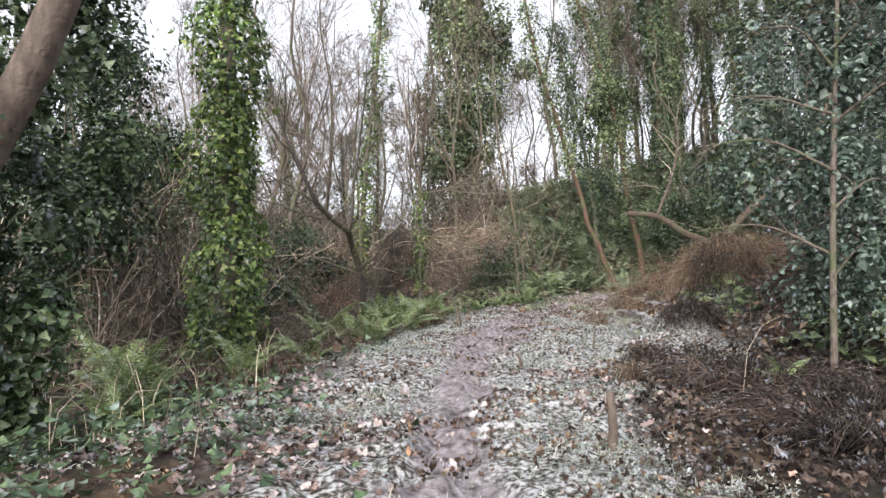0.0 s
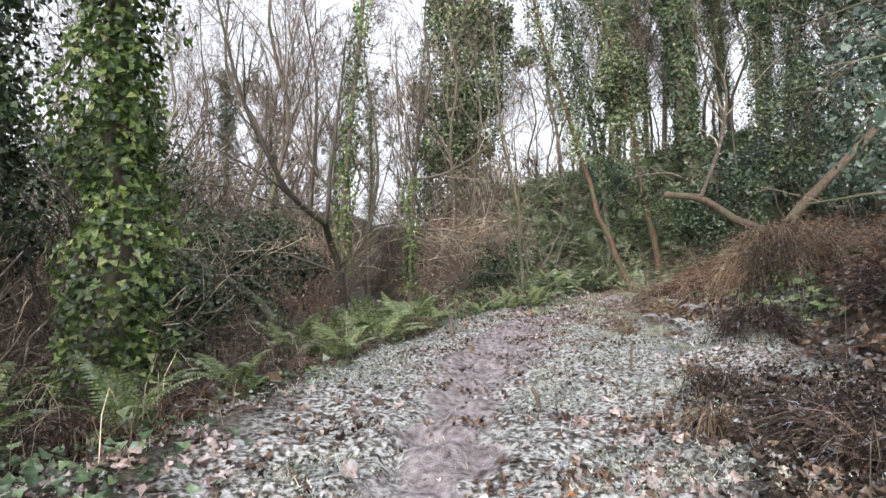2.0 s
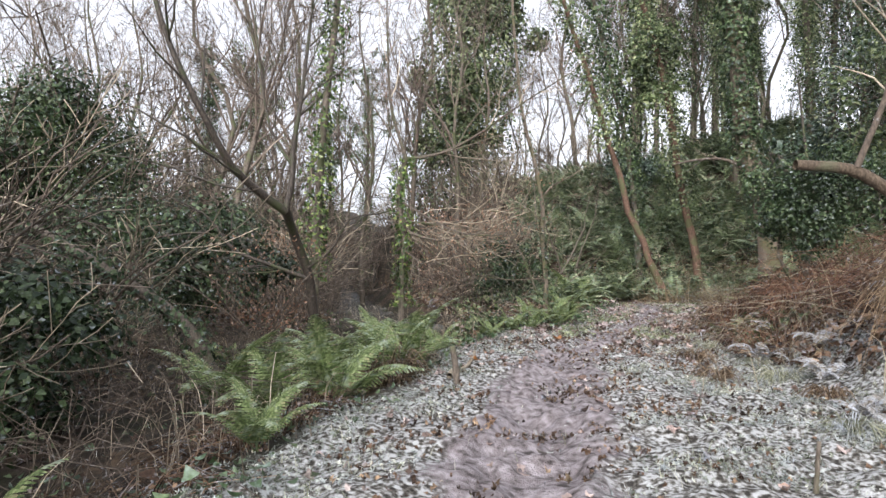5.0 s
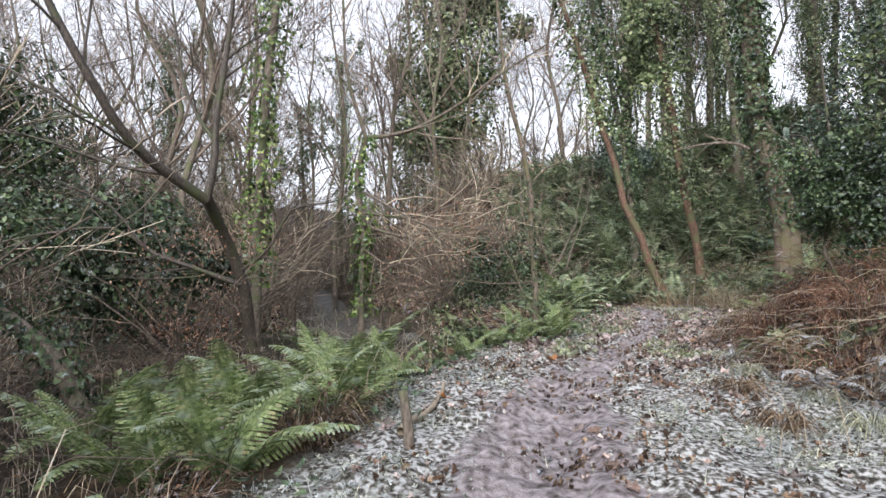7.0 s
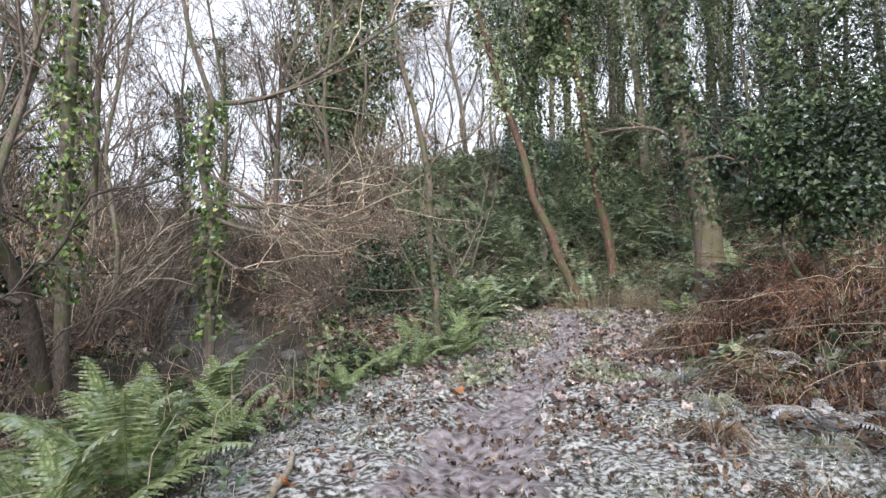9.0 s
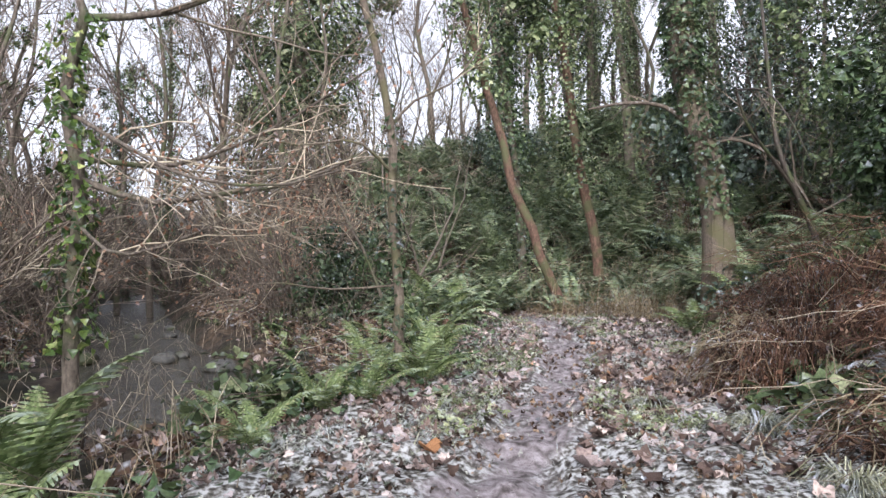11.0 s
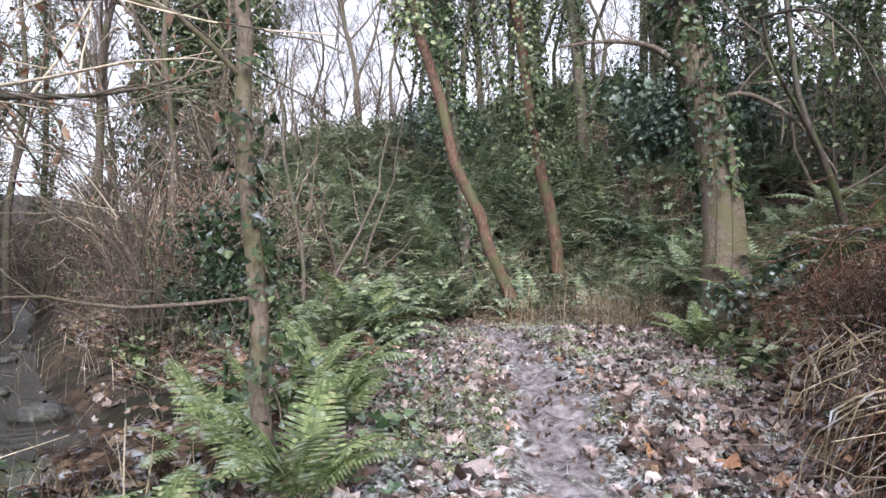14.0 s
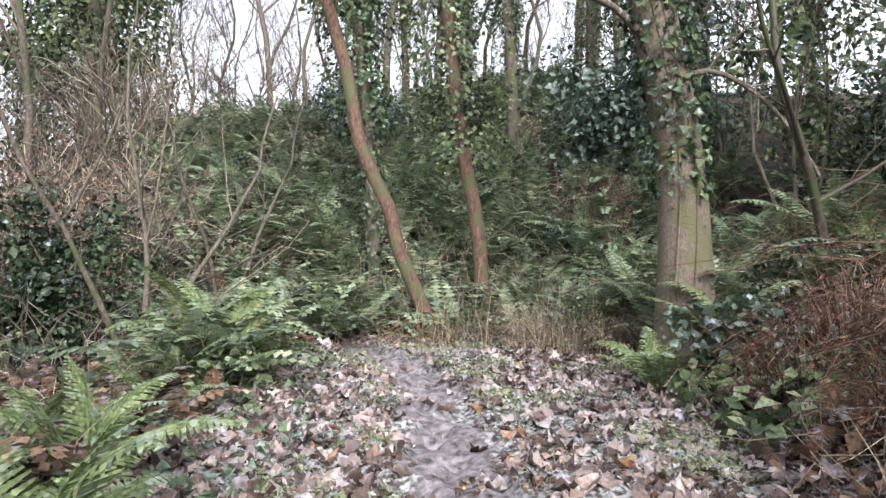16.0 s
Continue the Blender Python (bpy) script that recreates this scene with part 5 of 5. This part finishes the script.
def ivy_keep(x, y):
    left = along(EDGE, y) - x
    a = smooth(-0.4, 0.3, left) * (1 - smooth(1.2, 4, left)) * 0.6
    return np.clip(a + 0.5 * np.exp(-((x + 2.2) ** 2 / 1.5 + (y - 4.6) ** 2 / 2.5)), 0, 1) * smooth(0.3, 0.65, vnoise(x * 0.9 + 2, y * 0.9 + 8))


x, y, z = scatter(rng, 26000, (-7, 6, 2, 28), ivy_keep)
g = leaves(Geo(), np.stack([x, y, z + rng.uniform(0.02, 0.16, len(x))], -1), slope_normals(x, y, rng, 0.5), rng.uniform(0.05, 0.1, len(x)), IVY, rng, -0.2)
x, y, z = scatter(rng, 2300, (-4.5, -0.6, 2.4, 6.4), lambda x, y: smooth(-0.7, -2.0, x) * smooth(0.25, 0.5, vnoise(x * 1.6, y * 1.6 + 4)))
x2, y2, z2 = scatter(rng, 3200, (2.0, 5.5, 18.5, 28), lambda x, y: (np.abs(along(EDGE, y) - x) < 0.7) * 0.6)
leaves(g, np.stack([x2, y2, z2 + rng.uniform(0.02, 0.22, len(x2))], -1), slope_normals(x2, y2, rng, 0.4), rng.uniform(0.05, 0.1, len(x2)), IVY, rng, -0.2)
leaves(g, np.stack([x, y, z + rng.uniform(0.03, 0.3, len(x))], -1), slope_normals(x, y, rng, 0.4), rng.uniform(0.045, 0.105, len(x)), IVY, rng, -0.2)
lone("ground_ivy", g, M_ground_ivy, "green ivy and bramble leaves on the ground", "ground ivy", "stuff")

# tall straw standing at the foot of the slope
lines = []
x, y, z = scatter(rng, 900, (6.5, 13, 26, 31), lambda x, y: 0.35 * smooth(0.4, 0.6, vnoise(x * 1.2, y * 1.2 + 15)))
for a, b, c in zip(x, y, z):
    h, t = rng.uniform(0.5, 1.5), rng.random() * 6.283
    d = np.array([math.cos(t), math.sin(t), 0]) * rng.uniform(0.05, 0.35) * h
    p = np.array([a, b, c - 0.03])
    lines.append((np.array([p, p + d * 0.3 + (0, 0, h * 0.5), p + d + (0, 0, h)]), np.linspace(0.008, 0.004, 3)))
lone("standing_straw", tubes(Geo(), lines, 3), M_straw, "tall bleached straw at the foot of the slope", "dead stalks", "stuff")

# sprigs of bramble and dead stalks standing about the edges
lines = []
x, y, z = scatter(rng, 5200, (-9, 15, 3, 36), lambda x, y: (far_from(TROD, x, y) > 1.3) * (0.08 + 0.72 * beside(x, y)))
for a, b, c in zip(x, y, z):
    h, t = rng.uniform(0.2, 0.9), rng.random() * 6.283
    d = np.array([math.cos(t), math.sin(t), 0]) * rng.uniform(0.1, 0.6) * h
    p = np.array([a, b, c - 0.03])
    lines.append((np.array([p, p + d * 0.3 + (0, 0, h * 0.6), p + d + (0, 0, h * 0.85), p + 1.9 * d + (0, 0, h * rng.uniform(0.3, 1.0))]), np.linspace(0.005, 0.0025, 4)))
lone("dead_stalks", tubes(Geo(), lines, 3), M_twig_pale, "thin dead stalks and bramble stems", "dead stalks", "stuff")



# ---- undergrowth of the wood floor and slope ----
def strew(geo, shape, P, turn, tilt, size):
    """Copies of a shape, turned about z, tipped and scaled, joined into geo."""
    tv, tf = shape
    c, s_, ct, st_ = np.cos(turn), np.sin(turn), np.cos(tilt), np.sin(tilt)
    v = tv[None] * size[:, None, None]
    a = v[..., 0] * ct[:, None] + v[..., 2] * st_[:, None]
    zz = -v[..., 0] * st_[:, None] + v[..., 2] * ct[:, None]
    V = np.stack([a * c[:, None] - v[..., 1] * s_[:, None], a * s_[:, None] + v[..., 1] * c[:, None], zz], -1) + P[:, None]
    for f in tf:
        F = (np.arange(len(P))[:, None, None] * len(tv) + f[None]).reshape(-1, f.shape[1])
        geo.add(V.reshape(-1, 3) if f is tf[0] else np.zeros((0, 3)), F if f is tf[0] else F - len(P) * len(tv))
    return geo


def flat_shape(g):
    tri, quad = [f for f in g.f if f.shape[1] == 3], [f for f in g.f if f.shape[1] == 4]
    q = np.concatenate(quad) if quad else np.zeros((0, 4), int)
    t = [np.concatenate(tri)] if tri else []
    return np.concatenate(g.v), [np.concatenate(t + [q[:, [0, 1, 2]], q[:, [0, 2, 3]]])]


def slope_keep(x, y):
    d = far_from(TROD, x, y)
    return ((d > 1.7) | (y > 28.3)) * beside(x, y, 0.4) * (far_from(STREAM, x, y) > 2.1) * np.clip(smooth(0.25, 0.6, vnoise(x * 0.5 + 4, y * 0.5)) + 0.15, 0, 1)


rng = np.random.default_rng(95)
x, y, z = scatter(rng, 2600, (3.5, 18, 25, 41), slope_keep)
g = Geo()
for k, dr in ((61, 0.9), (62, 1.2)):
    sel = np.arange(len(x)) % 2 == k % 2
    for _ in range(2):
        n = sel.sum()
        strew(g, flat_shape(frond(k, False, dr, 13)), np.stack([x[sel], y[sel], z[sel] - 0.02], -1), rng.uniform(0, 6.283, n), rng.uniform(-0.2, 0.5, n), rng.uniform(0.8, 1.7, n))
lone("fern_bed", g, M_fern_lifted, "dull green ferns covering the shaded slope", "ferns", "stuff")

x, y, z = scatter(rng, 2400, (-9, 6, 20, 36), slope_keep)
g = Geo()
for k, dr in ((63, 1.0), (64, 1.5)):
    sel = np.arange(len(x)) % 2 == k % 2
    n = sel.sum()
    for _ in range(2):
        strew(g, flat_shape(frond(k, False, dr, 12)), np.stack([x[sel], y[sel], z[sel] - 0.02], -1), rng.uniform(0, 6.283, n), rng.uniform(-0.2, 0.6, n), rng.uniform(0.5, 1.1, n))
lone("withered_fern_bed", g, M_dead, "withered brown ferns on the wood floor", "dead ferns", "stuff")

x, y, z = scatter(rng, 76000, (-9, 17, 17, 42), lambda x, y: slope_keep(x, y) * (0.25 + 0.65 * smooth(0.4, 0.6, vnoise(x * 1.4 + 8, y * 1.4))))
x2, y2, z2 = scatter(rng, 30000, (-16, 22, 6, 44), lambda x, y: slope_keep(x, y) * 0.7)
x, y, z = np.concatenate([x, x2]), np.concatenate([y, y2]), np.concatenate([z, z2])
x3, y3, z3 = scatter(rng, 26000, (4.5, 12, 7, 24), lambda x, y: beside(x, y, 0.1) * 0.8)
x, y, z = np.concatenate([x, x3]), np.concatenate([y, y3]), np.concatenate([z, z3])
N = slope_normals(x, y, rng, 0.6)
cut = vnoise(x * 0.6, y * 0.6 + 20) > 0.57 - 0.07 * smooth(2, 6, x)
P = np.stack([x, y, z + rng.uniform(0.0, 0.35, len(x)) ** 1.3], -1)
lone("woodland_leaf_cover", leaves(Geo(), P[cut], N[cut], rng.uniform(0.09, 0.22, cut.sum()), KITE, rng, 0), M_ivy_far, "ivy and bramble leaves over the wood floor", "ground cover", "stuff")
lone("woodland_leaf_litter", leaves(Geo(), P[~cut] - (0, 0, 0.05), N[~cut], rng.uniform(0.08, 0.18, (~cut).sum()), KITE, rng, 0), M_dead, "brown fallen leaves over the wood floor", "fallen leaves", "stuff")

x, y, z = scatter(rng, 42000, (-10, 18, 14, 42), lambda x, y: slope_keep(x, y) * 0.7)
N = rng.normal(size=(len(x), 3)) * np.array([1, 1, 0.15])
lone("withered_grass", leaves(Geo(), np.stack([x, y, z - 0.01], -1), N, rng.uniform(0.2, 0.6, len(x)), WISP, rng, -2.0), M_straw, "withered straw-coloured grass and stalks", "grass", "stuff")


def mound(seed, x, y, r, mat, label, size=0.1):
    rng = np.random.default_rng(seed)
    z = float(height(x, y))
    g = clump(rng, (x, y, z + 0.25 * r), (r, r, 0.6 * r), int(520 * r), size, KITE, Geo(), 10)
    ob = thing("bramble_mound", (x, y, z), label, "bush", "low leafy mounds")
    st = [trunk_line([(x, y, z - 0.1), (x + rng.normal(0, 0.3) * r, y + rng.normal(0, 0.3) * r, z + 0.4 * r), (x + rng.normal(0, 0.6) * r, y + rng.normal(0, 0.6) * r, z + 0.5 * r)], 0.012, 0.005, 6) for _ in range(3)]
    for q in st:
        part("stem", tubes(Geo(), [q], 4), M_twig, ob)
    part("leaf_crown", g, mat, ob, kind="stuff")


k = 0
while k < 44:
    x, y = rng.uniform(-8, 16), rng.uniform(18, 40)
    if far_from(TROD, np.array(x), np.array(y)) < 2.2 or far_from(STREAM, np.array(x), np.array(y)) < 2.2 or (4 < x < 9 and y < 27):
        continue
    mound(800 + k, x, y, rng.uniform(0.5, 1.2), (M_ivy_far, M_ivy_dark, M_holly)[k % 3], "low mound of green bramble and ivy leaves")
    k += 1


def bramble(seed, n, box, keep, tall, mat, name, label, r=0.006):
    """Arching canes thrown over one another."""
    rng = np.random.default_rng(seed)
    x, y, z = scatter(rng, n, box, keep)
    lines = []
    for a, b, c in zip(x, y, z):
        h, t, o = tall * rng.uniform(0.4, 1.1), rng.random() * 6.283, rng.uniform(0.5, 1.6)
        d = np.array([math.cos(t), math.sin(t), 0]) * o
        p = np.array([a, b, c - 0.05])
        lines.append((bend([p, p + d * 0.3 + (0, 0, h * 0.8), p + d * 0.8 + (0, 0, h), p + 1.5 * d + (0, 0, h * rng.uniform(0.1, 0.9))], 8, rng, 0.04), np.linspace(r, r * 0.5, 8)))
    tw = shoots(rng, lines, (2, 4), (0.15, 0.4), 0.8, 0.0, 3, 0.7, 0.2)
    g = tubes(Geo(), lines, 3)
    tubes(g, tw, 3)
    return lone(name, g, mat, label, "bramble", "stuff")


bramble(601, 2200, (-10, 3.5, 20, 38), lambda x, y: slope_keep(x, y) * (far_from(STREAM, x, y) > 2.8) * (x < along(EDGE, y) - 2.4), 1.5, M_twig_far, "bramble_thicket", "tangled brown bramble and hazel stems across the stream", 0.009)
bramble(602, 2000, (4, 18, 25, 41), slope_keep, 1.0, M_twig_pale, "bramble_thicket", "pale bramble canes on the fern slope", 0.007)
bramble(603, 700, (-8, -1.5, 8, 20), lambda x, y: smooth(1.6, 2.4, along(EDGE, y) - x), 0.8, M_twig, "bramble_thicket", "dark brambles on the stream bank", 0.006)
bramble(604, 900, (5, 13, 9, 25), lambda x, y: (x - along(BANK, y) > 1.4) * 1.0, 0.9, M_russet, "bramble_thicket", "brown bramble canes on the bank", 0.006)


bramble(605, 200, (3.9, 7.2, 13.2, 20.2), lambda x, y: smooth(-0.5, 0.6, x - along(BANK, y)) * 0.8, 0.4, M_twig_pale, "bramble_thicket", "pale broken canes strewn over the bank edge", 0.0045)


# ---- the largest fallen leaves beside the last stretch, piece by piece ----
def piece_colour(n, l):
    info = n.new("ShaderNodeObjectInfo")
    c = ramp(n, l, info.outputs["Random"], [(0.0, (0.08, 0.05, 0.04)), (0.35, (0.22, 0.155, 0.13)), (0.75, (0.42, 0.34, 0.32)), (0.93, (0.56, 0.5, 0.49)), (1.0, (0.42, 0.2, 0.08))])
    vein = ramp(n, l, noise_fac(n, l, 30, 5), [(0.35, (0.6, 0.6, 0.6)), (0.65, (1.25, 1.22, 1.25))])
    return blend(n, l, 1.0, c, vein, "MULTIPLY")


M_piece = material("large_fallen_leaf", piece_colour, 0.7, 0.5, 60, 0.15)
shapes = []
for k in range(6):
    r = np.random.default_rng(900 + k)
    shapes.append(leaves(Geo(), np.zeros((1, 3)), np.array([[0, 0, 1.0]]), 1.0, MAPLE, r, 0, 0.09).mesh("leaf", M_piece))
rng = np.random.default_rng(98)
x, y, z = scatter(rng, 900, (1.8, 8, 16.5, 23.5), lambda x, y: (1 - beside(x, y, 0.2)) * smooth(0.25, 0.6, far_from(TROD, x, y)))
for k, (a, b, c) in enumerate(zip(x[:290], y[:290], z[:290])):
    leaf = new("leaf", shapes[k % 6])
    leaf.parent = litter
    sz = rng.uniform(0.12, 0.19)
    leaf.matrix_basis = pose(a, b, c + 0.035, rng.normal(0, 16), rng.normal(0, 16), rng.uniform(0, 360)) @ Matrix.Diagonal((sz, sz, sz, 1))


# ---- stones in the stream ----
def stone(seed, x, y, size):
    rng = np.random.default_rng(seed)
    u, v = np.meshgrid(np.linspace(0, 2 * np.pi, 11)[:-1], np.linspace(-1.45, 1.45, 7), indexing="xy")
    rr = size * (1 + 0.35 * (vnoise(u * 1.3 + seed, v * 1.6) - 0.5) + 0.15 * rng.normal(size=u.shape) * np.cos(v))
    V = np.stack([x + rr * np.cos(u) * np.cos(v) * 1.2, y + rr * np.sin(u) * np.cos(v), -0.78 + size * 0.2 + 0.7 * rr * np.sin(v)], -1)
    r, k = np.meshgrid(np.arange(6), np.arange(10), indexing="ij")
    q = np.stack([r * 10 + k, r * 10 + (k + 1) % 10, (r + 1) * 10 + (k + 1) % 10, (r + 1) * 10 + k], -1).reshape(-1, 4)
    return lone("stone", Geo().add(V, q), M_stone, "dark wet stone lying in the stream", "stone", group="stones in the stream")


M_stone = bark("wet_stone", (0.03, 0.03, 0.028), (0.13, 0.125, 0.115), (0.06, 0.07, 0.03), 4.0, 0.45)
rng = np.random.default_rng(97)
for k in range(18):
    i = rng.integers(2, 5)
    a, b = STREAM[i], STREAM[i + 1]
    t = rng.random()
    stone(700 + k, a[0] + t * (b[0] - a[0]) + rng.uniform(-1.5, 1.5), a[1] + t * (b[1] - a[1]) + rng.uniform(-0.6, 0.6), rng.uniform(0.08, 0.28))

# ---- single small things on the path's edge ----
def stub(x, y, h, r, lean, label, name="cut_stump", mat=None, seed=0):
    rng = np.random.default_rng(seed)
    z = float(height(x, y, True))
    P = bend([(x, y, z - 0.08), (x + lean * 0.4, y, z + h * 0.5), (x + lean, y, z + h)], 9, rng, r * 0.08)
    g = tubes(Geo(), [(np.concatenate([P, P[-1:] + (0, 0, 0.004)]), np.concatenate([np.linspace(r * 1.25, r * 0.9, 9), [0.002]]))], 9)
    return lone(name, g, mat or M_bark, label, "stump")


stub(1.24, 4.64, 0.42, 0.032, -0.03, "short broken greyish stump beside the path", mat=M_pale, seed=1)
stub(0.34, 13.35, 0.42, 0.035, -0.06, "dark rotten stump at the bank edge", seed=2)
stub(2.42, 10.27, 0.3, 0.014, 0.02, "thin dark stub among frosted herbs", seed=3)
stub(1.0, 8.0, 0.2, 0.018, -0.08, "small broken grey stub beside the mud", mat=M_pale, seed=4)
P = bend([(0.25, 13.7, 0.02), (0.42, 14.4, 0.05), (0.57, 15.0, 0.05), (0.62, 15.5, 0.1)], 10)
P[:, 2] = height(P[:, 0], P[:, 1], True) + 0.04
lone("pale_stick", tubes(Geo(), [(P, np.linspace(0.035, 0.02, 10))], 7), M_twig_pale, "bleached branch lying at the path's edge", "stick")
P = bend([(5.8, 38, 3.3), (7.3, 38, 3.9), (8.8, 38, 4.3)], 8)
P[:, 2] = height(P[:, 0], P[:, 1]) + 0.12
lone("fallen_log", tubes(Geo(), [(P, np.linspace(0.13, 0.08, 8))], 8), M_twig_pale, "pale log lying across the slope", "log")
